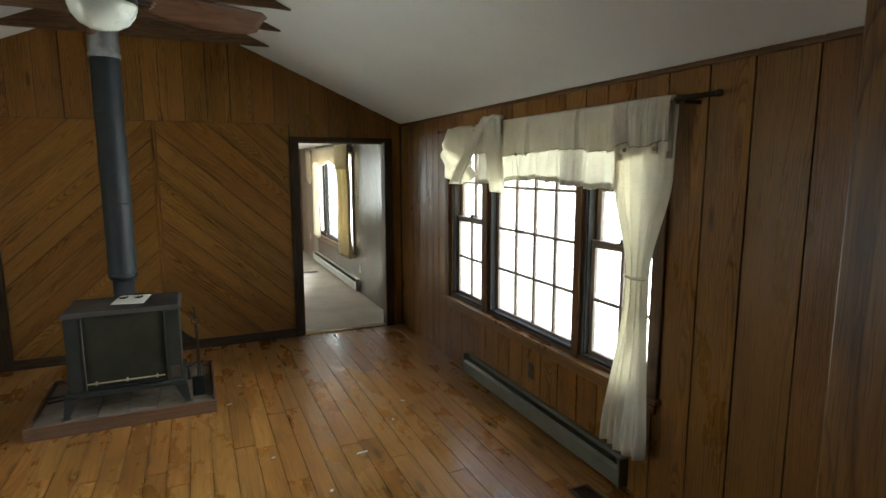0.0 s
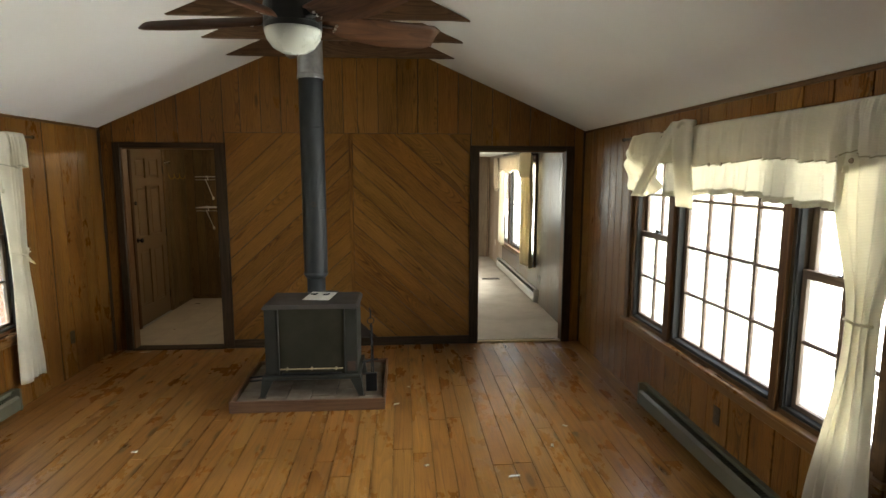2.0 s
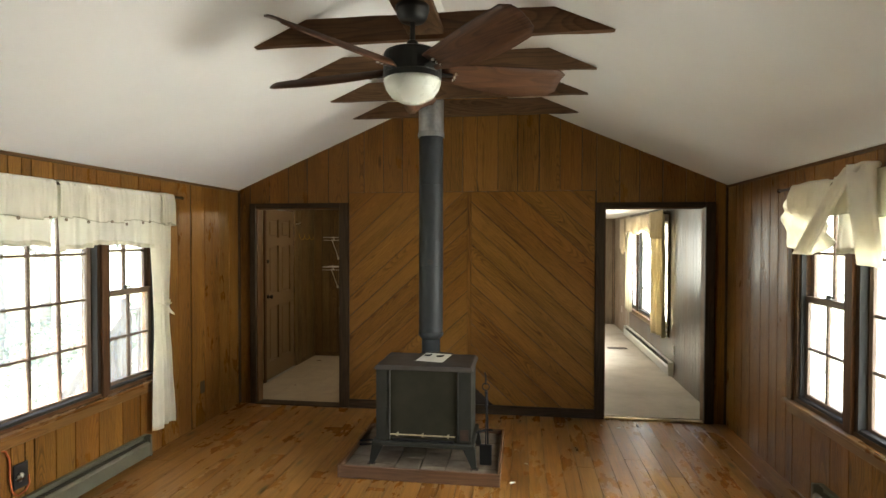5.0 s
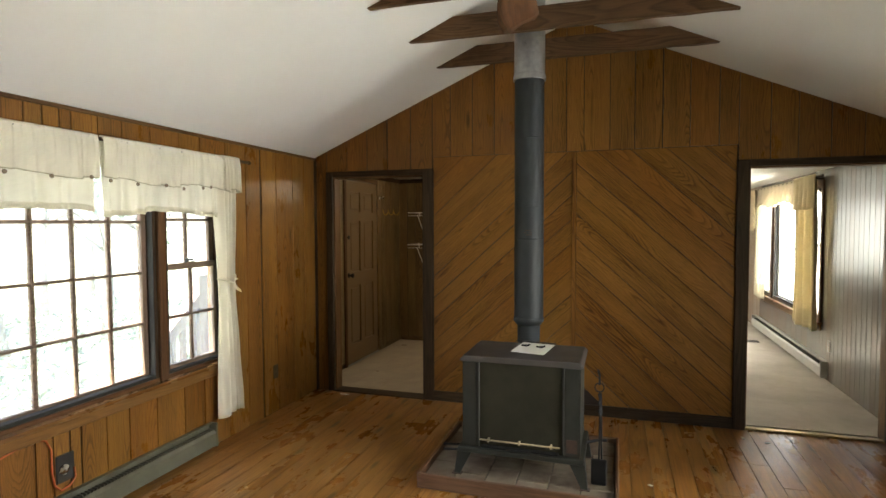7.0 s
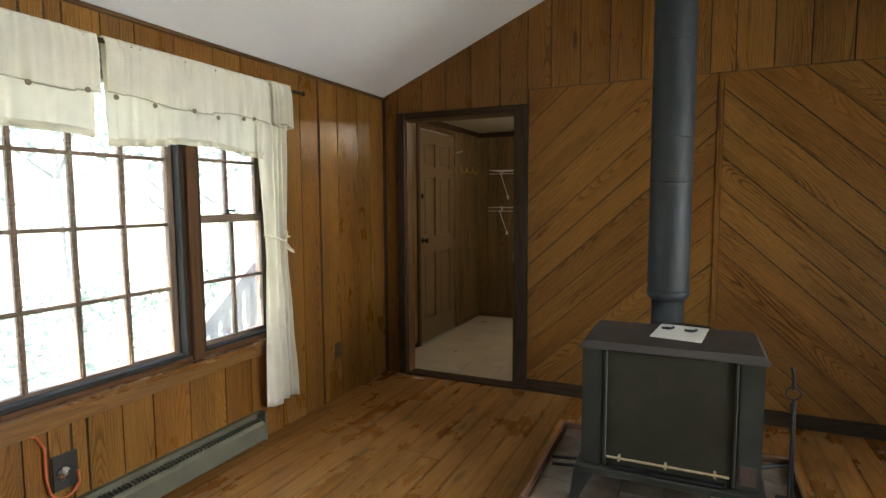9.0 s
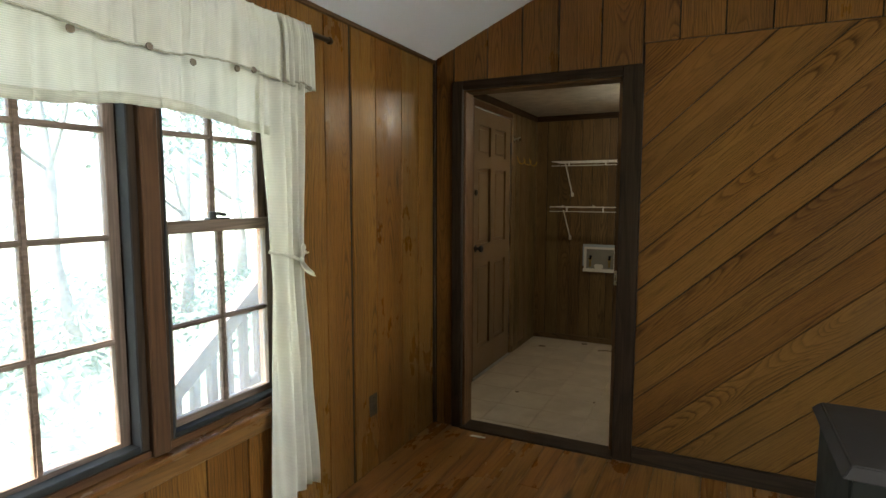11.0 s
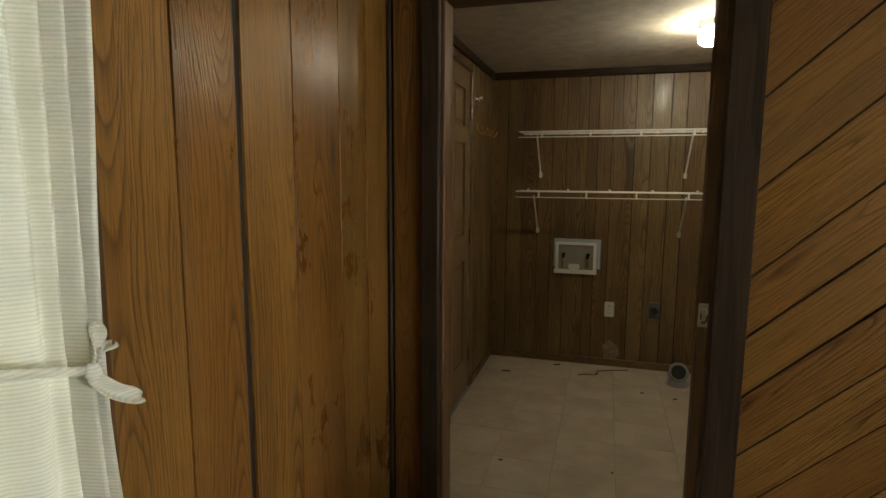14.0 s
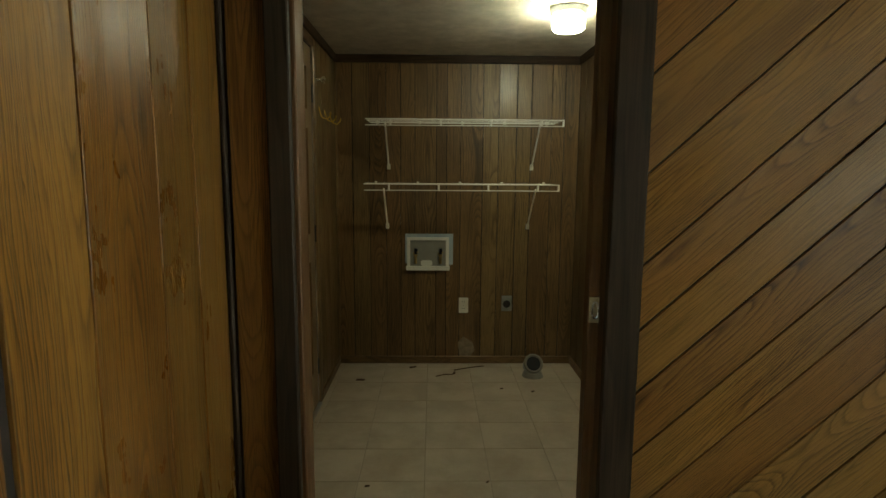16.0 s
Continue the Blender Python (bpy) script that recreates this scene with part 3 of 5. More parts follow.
def doorway(name, d, outer, label, jamb):
    th = thing(name, Matrix.Identity(4), label, "door frame", kind="structure")
    a, b, h = d
    oa, ob_, oh = outer
    length_box((oa, -0.022, 0), (a + 0.006, 0.008, oh), DARKTRIM, "casing", th)
    length_box((b - 0.006, -0.022, 0), (ob_, 0.008, oh), DARKTRIM, "casing", th)
    length_box((a + 0.006, -0.020, h - 0.006), (b - 0.006, 0.008, oh), DARKTRIM, "casing", th)
    length_box((a - 0.002, 0.008, 0), (a + 0.018, 0.118, h), jamb, "jamb", th)
    length_box((b - 0.004, 0.008, 0), (b + 0.002, 0.118, h), jamb, "jamb", th)
    length_box((a + 0.018, 0.008, h - 0.018), (b - 0.018, 0.118, h + 0.002), jamb, "jamb", th)
    return th


frame_1 = doorway("door_frame_1", LD, (0.13, 1.205, 2.105), "dark-stained casing round the open laundry doorway", JAMBWOOD)
frame_2 = doorway("door_frame_2", RD, (3.66, 4.752, 2.09), "dark-stained casing round the open doorway to the carpeted room", JAMBWOOD)
length_box((0.19, -0.03, -0.004), (1.11, 0.112, 0.012), DARKTRIM, "threshold", frame_1, "worn dark threshold")
length_box((1.074, 0.062, 0.012), (1.109, 0.117, 2.04), JAMBWOOD, "door_stop", frame_1)
plate = part("strike_plate", soft_box(1.0755, 1.1085, 0.0585, 0.0635, 0.950, 1.030, 0.0015), PULLBRASS, frame_1, "worn brass edge pull plate")
part("pull_ring", tube([(1.093 + 0.010 * math.cos(q), 0.0565, 0.990 + 0.026 * math.sin(q)) for q in [2 * math.pi * k / 14 for k in range(14)]], 0.0026, 6, True), CHROME, plate)
strip = part("threshold", soft_box(3.745, 4.668, -0.015, 0.045, 0.0, 0.016, 0.006, 2), BRASS, frame_2, "scratched brass carpet strip")

base = thing("baseboard", Matrix.Identity(4), "dark-stained baseboard under the diagonal boards", "baseboard", kind="structure")
length_box((1.205, -0.020, 0), (2.43, 0.006, 0.088), DARKTRIM, "baseboard_length", base)
length_box((2.432, -0.020, 0), (3.66, 0.006, 0.088), DARKTRIM, "baseboard_length", base)

trim = thing("trim", Matrix.Identity(4), "thin brown trim strips in corners and under the ceiling", "trim", kind="structure")
length_box((0.0, -0.016, 0), (0.014, 0.0, EAVE), DARKTRIM, "corner_strip", trim)
length_box((W - 0.014, -0.016, 0), (W, 0.0, EAVE), DARKTRIM, "corner_strip", trim)
length_box((0.0, -5.4, EAVE - 0.026), (0.016, -0.016, EAVE - 0.004), BROWNTRIM, "ceiling_strip", trim)
strip_e = length_box((W - 0.016, -5.4, EAVE - 0.024), (W, -0.016, EAVE - 0.002), BROWNTRIM, "ceiling_strip", trim)
strip_e.matrix_basis = strip_e.matrix_basis @ pose(0, 0, 0, 0, 0, 0) @ Matrix.Rotation(radians(-0.08), 4, "Y")
length_box((2.425, -0.010, 0.088), (2.462, 0.004, 2.205), DIAGONAL, "centre_strip", trim)


# ---- windows ----
def sash(parent, x0, x1, z0, z1, y, cols, rows, name="sash", stile=0.042, timber=None):
    """A glazed wooden sash: stiles, rails, muntins as one frame, and a pane in every light."""
    d = 0.032
    timber = timber or SASHWOOD
    fr = part(name, joined(box(x0 + stile, x1 - stile, y, y + d, z0, z0 + stile), box(x0 + stile, x1 - stile, y, y + d, z1 - stile, z1)), timber, parent)
    for x in (x0, x1 - stile):
        length_box((x, y, z0), (x + stile, y + d, z1), timber, "stile", fr, r=0.002)
    gx = [x0 + stile + (x1 - x0 - 2 * stile) * i / cols for i in range(cols + 1)]
    gz = [z0 + stile + (z1 - z0 - 2 * stile) * i / rows for i in range(rows + 1)]
    for x in gx[1:-1]:
        part("muntin", joined(box(x - 0.011, x + 0.011, y + 0.006, y + 0.026, z0 + stile, z1 - stile), box(x - 0.005, x + 0.005, y, y + 0.006, z0 + stile, z1 - stile)), timber, fr)
    for z in gz[1:-1]:
        part("muntin", joined(box(x0 + stile, x1 - stile, y + 0.008, y + 0.024, z - 0.009, z + 0.009), box(x0 + stile, x1 - stile, y + 0.002, y + 0.008, z - 0.004, z + 0.004)), timber, fr)
    for i in range(cols):
        for k in range(rows):
            p = part("pane", joined(([(gx[i], y + 0.018, gz[k]), (gx[i + 1], y + 0.018, gz[k]), (gx[i + 1], y + 0.018, gz[k + 1]), (gx[i], y + 0.018, gz[k + 1])], [(0, 1, 2, 3)])), GLASS, fr)
            p.visible_shadow = False
    return fr


def window(name, m, edges, z0, z1, label, lower=1.328, centre_rows=4, timber=None):
    """A picture window between two double-hung ones, in a wall; local x along it, y outwards."""
    th = thing(name, m, label, "window", kind="structure")
    total = edges[-1]
    t = 0.055
    part("window_frame", joined(box(-0.045, -0.005, 0.004, 0.148, z0, z1), box(total + 0.005, total + 0.045, 0.004, 0.148, z0, z1),
                                box(-0.005, total + 0.005, 0.004, 0.148, z1 - 0.035, z1), box(-0.005, total + 0.005, 0.004, 0.160, z0 - 0.002, z0 + 0.028)), BROWNTRIM, th)
    for x in (-0.045 - t, total + 0.045):
        length_box((x, -0.020, z0 - 0.02), (x + t, 0.0, z1 + t), BROWNTRIM, "casing", th)
    length_box((-0.045, -0.018, z1 - 0.008), (total + 0.045, 0.0, z1 + t), BROWNTRIM, "casing", th)
    sill = length_box((-0.12, -0.045, z0 - 0.018), (total + 0.12, 0.02, z0 + 0.004), SILLWOOD, "window_sill", th)
    length_box((-0.09, -0.018, z0 - 0.085), (total + 0.09, 0.0, z0 - 0.019), SILLWOOD, "apron", th)
    for a, b in ((edges[1], edges[2]), (edges[3], edges[4])):
        mid = (a + b) / 2
        length_box((a, 0.012, z0 + 0.02), (b, 0.14, z1 - 0.03), timber or DARKTRIM, "mullion", th, r=0.002)
        half = min(0.042, (b - a) * 0.265)
        length_box((mid - half, -0.012, z0 + 0.004), (mid + half, 0.014, z1 - 0.01), BROWNTRIM, "mullion_casing", th)
        for x, w in ((a - 0.004, 0.007), (b - 0.003, 0.007)):
            part("weather_strip", soft_box(x, x + w, 0.008, 0.050, z0 + 0.03, z1 - 0.036, 0.002), DARKSLOT, th)
    for a, b in ((edges[0], edges[1]), (edges[4], edges[5])):
        for x in (a + 0.001, b - 0.013):
            part("sash_track", soft_box(x, x + 0.012, 0.018, 0.050, z0 + 0.03, z1 - 0.036, 0.002), TRACKGREY, th, "dull grey sash track")
        part("sill_track", soft_box(a, b, 0.012, 0.05, z0 + 0.027, z0 + 0.046, 0.003), TRACKGREY, th, "dusty grey sill track")
        sash(th, a, b, lower - 0.025, z1 - 0.035, 0.085, 2, 2, timber=timber)
        low = sash(th, a, b, z0 + 0.028, lower + 0.02, 0.05, 2, 2, timber=timber)
        mid = (a + b) / 2
        part("sash_lock", joined(box(mid - 0.045, mid + 0.045, 0.055, 0.085, lower + 0.02, lower + 0.026), moved(tube([(-0.03, 0.07, lower + 0.04), (0.0, 0.066, lower + 0.042), (0.035, 0.068, lower + 0.036)], 0.007, 6), Matrix.Translation((mid, 0, 0))),
                                 moved(turned([(0.014, lower + 0.026), (0.014, lower + 0.046), (0.008, lower + 0.05)], 10), Matrix.Translation((mid - 0.02, 0.07, 0)))), FANMETAL, low, "dark bronze sash lock")
    part("sill_track", soft_box(edges[2], edges[3], 0.012, 0.06, z0 + 0.027, z0 + 0.050, 0.003), TRACKGREY, th, "dusty grey sill track")
    sash(th, edges[2], edges[3], z0 + 0.028, z1 - 0.035, 0.06, 4, centre_rows, stile=0.036, timber=timber)
    return th


window_1 = window("window_1", pose(0, -3.555, 0, 0, 0, 90), [0, 0.525, 0.595, 1.583, 1.70, 2.22], 0.60, 2.02, "wide brown multi-pane window with cream curtains, bright outside")
window_2 = window("window_2", pose(W, -1.345, 0, 0, 0, -90), [0, 0.55, 0.70, 1.755, 1.86, 2.40], 0.60, 2.02, "wide brown multi-pane window under cream valances, blown-out daylight")
window_3 = window("window_3", pose(FX, 4.55, 0, 0, 0, -90), [0, 0.5, 0.68, 1.84, 2.02, 2.52], 0.56, 2.0, "curtained window of the far room with white blinds", timber=PALESASH)

# ---- outside ----
ground = setting("ground", ([(-400, -400, -0.7), (400, -400, -0.7), (400, 400, -0.7), (-400, 400, -0.7)], [(0, 1, 2, 3)]), LITTER, "leafy woodland ground round the house", "ground")

# ---- roof timbers, fan ----
for i, y in enumerate((-3.14, -2.455, -1.795, -1.155, -0.515)):
    h = 0.142
    lo, z0 = (2.848 - EAVE) / PITCH, 2.848
    hi = (z0 + h - EAVE) / PITCH
    bm = bmesh.new()
    outline = [(lo + 0.012 * (i % 2), z0), (W - lo - 0.01 * (i % 3), z0), (W - hi, z0 + h), (hi, z0 + h)]
    steps = 14
    rings = []
    for side in (0.0, 0.042):
        row_b = [bm.verts.new((outline[0][0] + (outline[1][0] - outline[0][0]) * k / steps - W / 2, side + 0.002 * rng.uniform(-1, 1), z0 + 0.003 * rng.uniform(-1, 1))) for k in range(steps + 1)]
        row_t = [bm.verts.new((outline[3][0] + (outline[2][0] - outline[3][0]) * k / steps - W / 2, side + 0.002 * rng.uniform(-1, 1), z0 + h + 0.002 * rng.uniform(-1, 1))) for k in range(steps + 1)]
        rings.append((row_b, row_t))
    (b0, t0), (b1, t1) = rings
    for k in range(steps):
        bm.faces.new((b0[k], b0[k + 1], t0[k + 1], t0[k]))
        bm.faces.new((b1[k + 1], b1[k], t1[k], t1[k + 1]))
        bm.faces.new((b1[k], b1[k + 1], b0[k + 1], b0[k]))
        bm.faces.new((t0[k], t0[k + 1], t1[k + 1], t1[k]))
    bm.faces.new((b0[0], t0[0], t1[0], b1[0]))
    bm.faces.new((b0[-1], b1[-1], t1[-1], t0[-1]))
    beam = part("collar_beam", bm, BEAMWOOD, None)
    beam.location = (W / 2, y, 0)
    tagged(beam, "rough dark-stained collar beam spanning between the ceiling slopes", "beam", "collar beams")
mount = part("fan_mounting_board", soft_box(-0.31, 0.31, -0.10, 0.10, 0, 0.03, 0.003), BEAMWOOD, None)
mount.matrix_basis = pose(2.43, -2.778, 2.865, 0, 0, 90)
tagged(mount, "reddish plank fixed between two collar beams", "board")

fan = thing("ceiling_fan", pose(2.43, -2.85, 0), "dark bronze ceiling fan with five walnut blades and frosted bowl", "ceiling fan")
part("canopy", turned([(0.03, 2.785), (0.060, 2.792), (0.073, 2.812), (0.078, 2.832), (0.082, 2.838), (0.082, 2.862), (0.07, 2.866)], 28), FANMETAL, fan, smooth=True)
part("downrod", turned([(0.013, 2.66), (0.013, 2.79)], 12), FANMETAL, fan)
part("coupling", turned([(0.052, 2.646), (0.048, 2.664), (0.030, 2.674), (0.026, 2.694), (0.018, 2.698)], 20), FANMETAL, fan)
part("motor_housing", turned([(0.134, 2.503), (0.141, 2.507), (0.141, 2.530), (0.139, 2.533), (0.141, 2.536), (0.141, 2.622), (0.136, 2.636), (0.122, 2.643), (0.05, 2.648)], 36), FANMETAL, fan)
part("light_bowl", turned([(0.012, 2.392), (0.06, 2.400), (0.10, 2.422), (0.128, 2.458), (0.138, 2.49), (0.139, 2.507)], 32), FROSTED, fan, "unlit frosted glass bowl", smooth=True)


def blade():
    n, k = 14, 4
    verts, faces = [], []
    for face in (1, -1):
        for i in range(n + 1):
            s = i / n
            r = 0.15 + 0.64 * s
            w = 0.047 + 0.052 * math.sin(min(1, s * 1.15) * math.pi * 0.62)
            if s > 0.92:
                w *= math.sqrt(max(0.45, 1 - ((s - 0.92) / 0.11) ** 2))
            for j in range(k + 1):
                q = -1 + 2 * j / k
                p = radians(34 - 8 * s)
                off = q * w * (1.0 if q < 0 else 0.9) + 0.02 * math.sin(s * 3)
                verts.append((r, off * math.cos(p), -off * math.sin(p) + 0.012 * (1 - q * q) + face * 0.004))
    m = (n + 1) * (k + 1)
    for i in range(n):
        for j in range(k):
            a = i * (k + 1) + j
            faces += [(a, a + k + 1, a + k + 2, a + 1), (m + a, m + a + 1, m + a + k + 2, m + a + k + 1)]
    rim = [j for j in range(k + 1)] + [(i + 1) * (k + 1) - 1 for i in range(1, n + 1)] + [n * (k + 1) + j for j in range(k - 1, -1, -1)] + [i * (k + 1) for i in range(n - 1, 0, -1)]
    for a, b in zip(rim, rim[1:] + rim[:1]):
        faces.append((a, b, b + m, a + m))
    return verts, faces


for a in (96, 168, 240, 312, 24):
    b = part("blade", blade(), BLADEWOOD, fan, smooth=True)
    b.matrix_basis = pose(0, 0, 2.556, 0, 0, a)
    arm = part("blade_iron", joined(box(0.10, 0.20, -0.018, 0.018, -0.016, -0.008)), FANMETAL, b)
    for q in (-0.022, 0.0, 0.022):
        part("screw", moved(turned([(0.007, -0.012), (0.007, -0.004), (0.004, -0.002)], 8), Matrix.Translation((0.215, q, -0.01 - 0.4 * q))), CHROME, b)

# ---- stove, pipe, hearth ----
hearth = thing("hearth", pose(0, 0, 0), "low hearth platform with red-brown wood edge and ash-stained bricks", "hearth")
HX0, HX1, HY0, HY1 = 1.637, 2.815, -1.645, -0.70
RIM, BRICKTOP = 0.092, 0.062
length_box((HX0, HY0, 0), (HX1, HY0 + 0.022, RIM), HEARTHWOOD, "edge_board", hearth)
length_box((HX0, HY1 - 0.022, 0), (HX1, HY1, RIM), HEARTHWOOD, "edge_board", hearth)
length_box((HX0, HY0 + 0.022, 0), (HX0 + 0.02, HY1 - 0.022, RIM), HEARTHWOOD, "edge_board", hearth)
length_box((HX1 - 0.02, HY0 + 0.022, 0), (HX1, HY1 - 0.022, RIM), HEARTHWOOD, "edge_board", hearth)
part("bed", box(HX0 + 0.02, HX1 - 0.02, HY0 + 0.022, HY1 - 0.022, 0.0, BRICKTOP - 0.012), SOOT, hearth)
# bricks lie lengthways from front to back, in staggered columns
col, xb = 0, HX0 + 0.026
while xb < HX1 - 0.05:
    x2 = min(xb + 0.188, HX1 - 0.026)
    yb = HY0 + 0.027 - (0.13 if col % 2 else 0.0)
    while yb < HY1 - 0.06:
        a, b = max(yb, HY0 + 0.027), min(yb + 0.26, HY1 - 0.027)
        wide, turn_by = rng.uniform(0.001, 0.0035), rng.uniform(-0.004, 0.004)
        if b - a > 0.03:
            board("brick", (Vector((0, 0, BRICKTOP - 0.014)), X, Y), [(xb + wide + turn_by, a + wide), (x2 - wide + turn_by, a + wide), (x2 - wide, b - wide), (xb + wide, b - wide)], 0, 0.012 + rng.uniform(0, 0.002), 0.004, HEARTHTILE, hearth)
        yb += 0.26
    xb, col = x2, col + 1

stove = thing("wood_stove", pose(2.24, -1.25, 0.085), "black steel box wood stove with a brass rail, on splayed legs", "stove")
S0, S1, D0, D1 = -0.352, 0.352, -0.232, 0.225
part("firebox", soft_box(S0, S1, D0 + 0.02, D1, 0.150, 0.682, 0.006), STOVEPAINT, stove)
top = bmesh.new()
bmesh.ops.create_cube(top, size=1.0)
for v in top.verts:
    grow = 0.0 if v.co.z > 0 else 0.022
    v.co = Vector((v.co.x * (0.706 + 2 * grow), v.co.y * (0.46 + 2 * grow), 0.682 if v.co.z < 0 else 0.712))
bmesh.ops.bevel(top, geom=top.edges[:], offset=0.004, segments=2, affect="EDGES")
part("top_plate", top, STOVETOP, stove, "dusty rust-brown top plate")
part("rust_patch", soft_box(S1 - 0.075, S1 - 0.012, D0 - 0.008, D0 - 0.004, 0.175, 0.255, 0.0015), RUST, stove, "rusty patch on the post")
for x in (S0 - 0.004, S1 - 0.088):
    part("corner_post", soft_box(x, x + 0.092, D0 - 0.006, D0 + 0.06, 0.150, 0.682, 0.006, 2), STOVEPAINT, stove)
door = part("door", soft_box(S0 + 0.088, S1 - 0.088, D0 + 0.006, D0 + 0.03, 0.150, 0.680, 0.004), STOVEPANEL, stove, "dull olive-black front panel")
part("door_edge", soft_box(S0 + 0.088, S0 + 0.098, D0 - 0.010, D0 + 0.006, 0.152, 0.680, 0.003), STOVEPAINT, door)
part("door_edge", soft_box(S1 - 0.098, S1 - 0.088, D0 - 0.010, D0 + 0.006, 0.152, 0.680, 0.003), STOVEPAINT, door)
rail = part("rail", tube([(S0 + 0.11, D0 - 0.022, 0.205), (S1 - 0.11, D0 - 0.022, 0.205)], 0.005, 10), PULLBRASS, stove, "thin tarnished brass rail")
for x in (-0.19, 0.0, 0.19):
    part("bracket", joined(box(x - 0.005, x + 0.005, D0 - 0.028, D0 + 0.008, 0.193, 0.212)), PULLBRASS, rail)
part("door_bead", soft_box(S0 + 0.098, S0 + 0.104, D0 - 0.013, D0 + 0.006, 0.152, 0.680, 0.002), STOVEBEAD, door, "thin worn steel bead")
part("ash_lip", soft_box(S0 + 0.12, S1 - 0.12, D0 - 0.03, D0 + 0.01, 0.156, 0.166, 0.003), IRON, stove)
part("base_ledge", soft_box(S0 - 0.028, S1 + 0.028, D0 - 0.035, D1 + 0.01, 0.118, 0.150, 0.005), STOVEPAINT, stove)
FOOT = BRICKTOP - 0.085
for x, sx in ((S0 + 0.012, -1), (S1 - 0.012, 1)):
    for y, sy in ((D0 + 0.01, -1), (D1 - 0.03, 1)):
        lv = [(x - 0.045, y - 0.03, 0.120), (x + 0.045, y - 0.03, 0.120), (x + 0.045, y + 0.03, 0.120), (x - 0.045, y + 0.03, 0.120)]
        ox, oy = x + sx * 0.045, y + sy * 0.03
        lv += [(ox - 0.017, oy - 0.015, FOOT), (ox + 0.017, oy - 0.015, FOOT), (ox + 0.017, oy + 0.015, FOOT), (ox - 0.017, oy + 0.015, FOOT)]
        leg = part("leg", (lv, [(0, 1, 2, 3), (7, 6, 5, 4), (0, 4, 5, 1), (1, 5, 6, 2), (2, 6, 7, 3), (3, 7, 4, 0)]), STOVEPAINT, stove)
        part("foot_pad", soft_box(ox - 0.03, ox + 0.03, oy - 0.022, oy + 0.022, FOOT - 0.001, FOOT + 0.006, 0.002), RUST, leg, "rusty foot pad")
part("damper_rod", joined(tube([(S0 + 0.05, -0.10, 0.105), (S0 - 0.16, -0.13, 0.098)], 0.008, 8), tube([(S0 + 0.05, -0.14, 0.090), (S0 - 0.15, -0.165, 0.080)], 0.008, 8)), IRON, stove)
part("side_lever", tube([(S1 + 0.02, 0.02, 0.15), (S1 + 0.10, 0.05, 0.165), (S1 + 0.15, 0.05, 0.168)], 0.009, 8), IRON, stove)

pipe = thing("stovepipe", pose(2.205, -0.905, 0), "black double-wall stovepipe rising to the ceiling", "stovepipe")
part("flue_stub", tube([(0, 0, 0.93), (0, 0, 0.60), (0, -0.02, 0.52), (0, -0.10, 0.50), (0, -0.14, 0.50)], 0.078, 20), PIPEPAINT, pipe, smooth=True)
part("lower_collar", turned([(0.080, 0.905), (0.098, 0.925), (0.104, 0.935), (0.104, 0.955), (0.1005, 0.96)], 32), PIPEPAINT, pipe, smooth=True)
part("pipe_length", turned([(0.1, 0.955), (0.1, 0.960), (0.1, 1.720), (0.1, 1.723), (0.0993, 1.726)], 36), PIPEPAINT, pipe, smooth=True)
part("pipe_length", turned([(0.0993, 1.726), (0.1, 1.729), (0.1, 1.732), (0.1, 2.595), (0.1, 2.60)], 36), PIPEPAINT, pipe, smooth=True)
part("galvanised_collar", turned([(0.108, 2.585), (0.111, 2.588), (0.111, 2.602), (0.108, 2.606), (0.111, 2.612), (0.108, 2.622), (0.104, 2.626), (0.104, 2.632), (0.104, 3.225), (0.104, 3.23)], 36), GALVANISED, pipe, "bright galvanised upper section", smooth=True)

for z in (1.505, 2.19):
    part("seam_ring", turned([(0.0992, z - 0.007), (0.1018, z - 0.003), (0.1018, z + 0.003), (0.0992, z + 0.007)], 36), PIPEPAINT, pipe, smooth=True)
tag = part("maker_label", joined(*[moved(box(-w, w, -0.0012, 0.0008, 0, 0.006), Matrix.Rotation(radians(q), 4, "Z") @ pose(0, -0.1008, z)) for q, w, z in ((4, 0.018, 1.560), (13, 0.012, 1.545), (-6, 0.008, 1.545), (8, 0.020, 1.530))]), RUST, pipe, "worn rust-red printed label")

sheet = part("paper_sheet", slab([(-0.115, -0.13), (0.10, -0.17), (0.135, 0.13), (-0.08, 0.165)], 0.002, 0.0005), PAPER, None)
sheet.location = (2.265, -1.17, 0.7975)
tagged(sheet, "white printed sheet lying on the stove top", "paper")
for q in ((-0.045, 0.04), (0.055, 0.02)):
    k = part("wing_nut", joined(moved(tube([(-0.028, 0, 0.009), (-0.01, 0.004, 0.006), (0.0, 0, 0.008), (0.012, -0.004, 0.006), (0.03, 0.002, 0.010)], 0.006, 6), pose(0, 0, 0, 0, 0, 25)), turned([(0.010, 0.0), (0.010, 0.008), (0.006, 0.012)], 8)), IRON, None)
    k.location = (2.265 + q[0], -1.17 + q[1], 0.7995)
    tagged(k, "small black iron stove fitting lying on paper", "stove fitting", "stove fittings")
wire = part("poker_wire", joined(tube([(-0.10, 0.17, 0.005), (0.0, 0.165, 0.006), (0.13, 0.14, 0.005)], 0.0045, 6), tube([(-0.12, 0.19, 0.005), (0.02, 0.178, 0.006), (0.14, 0.155, 0.005)], 0.0045, 6)), IRON, None)
wire.location = (2.265, -1.17, 0.797)
tagged(wire, "pair of thin iron rods lying behind the paper", "rod")

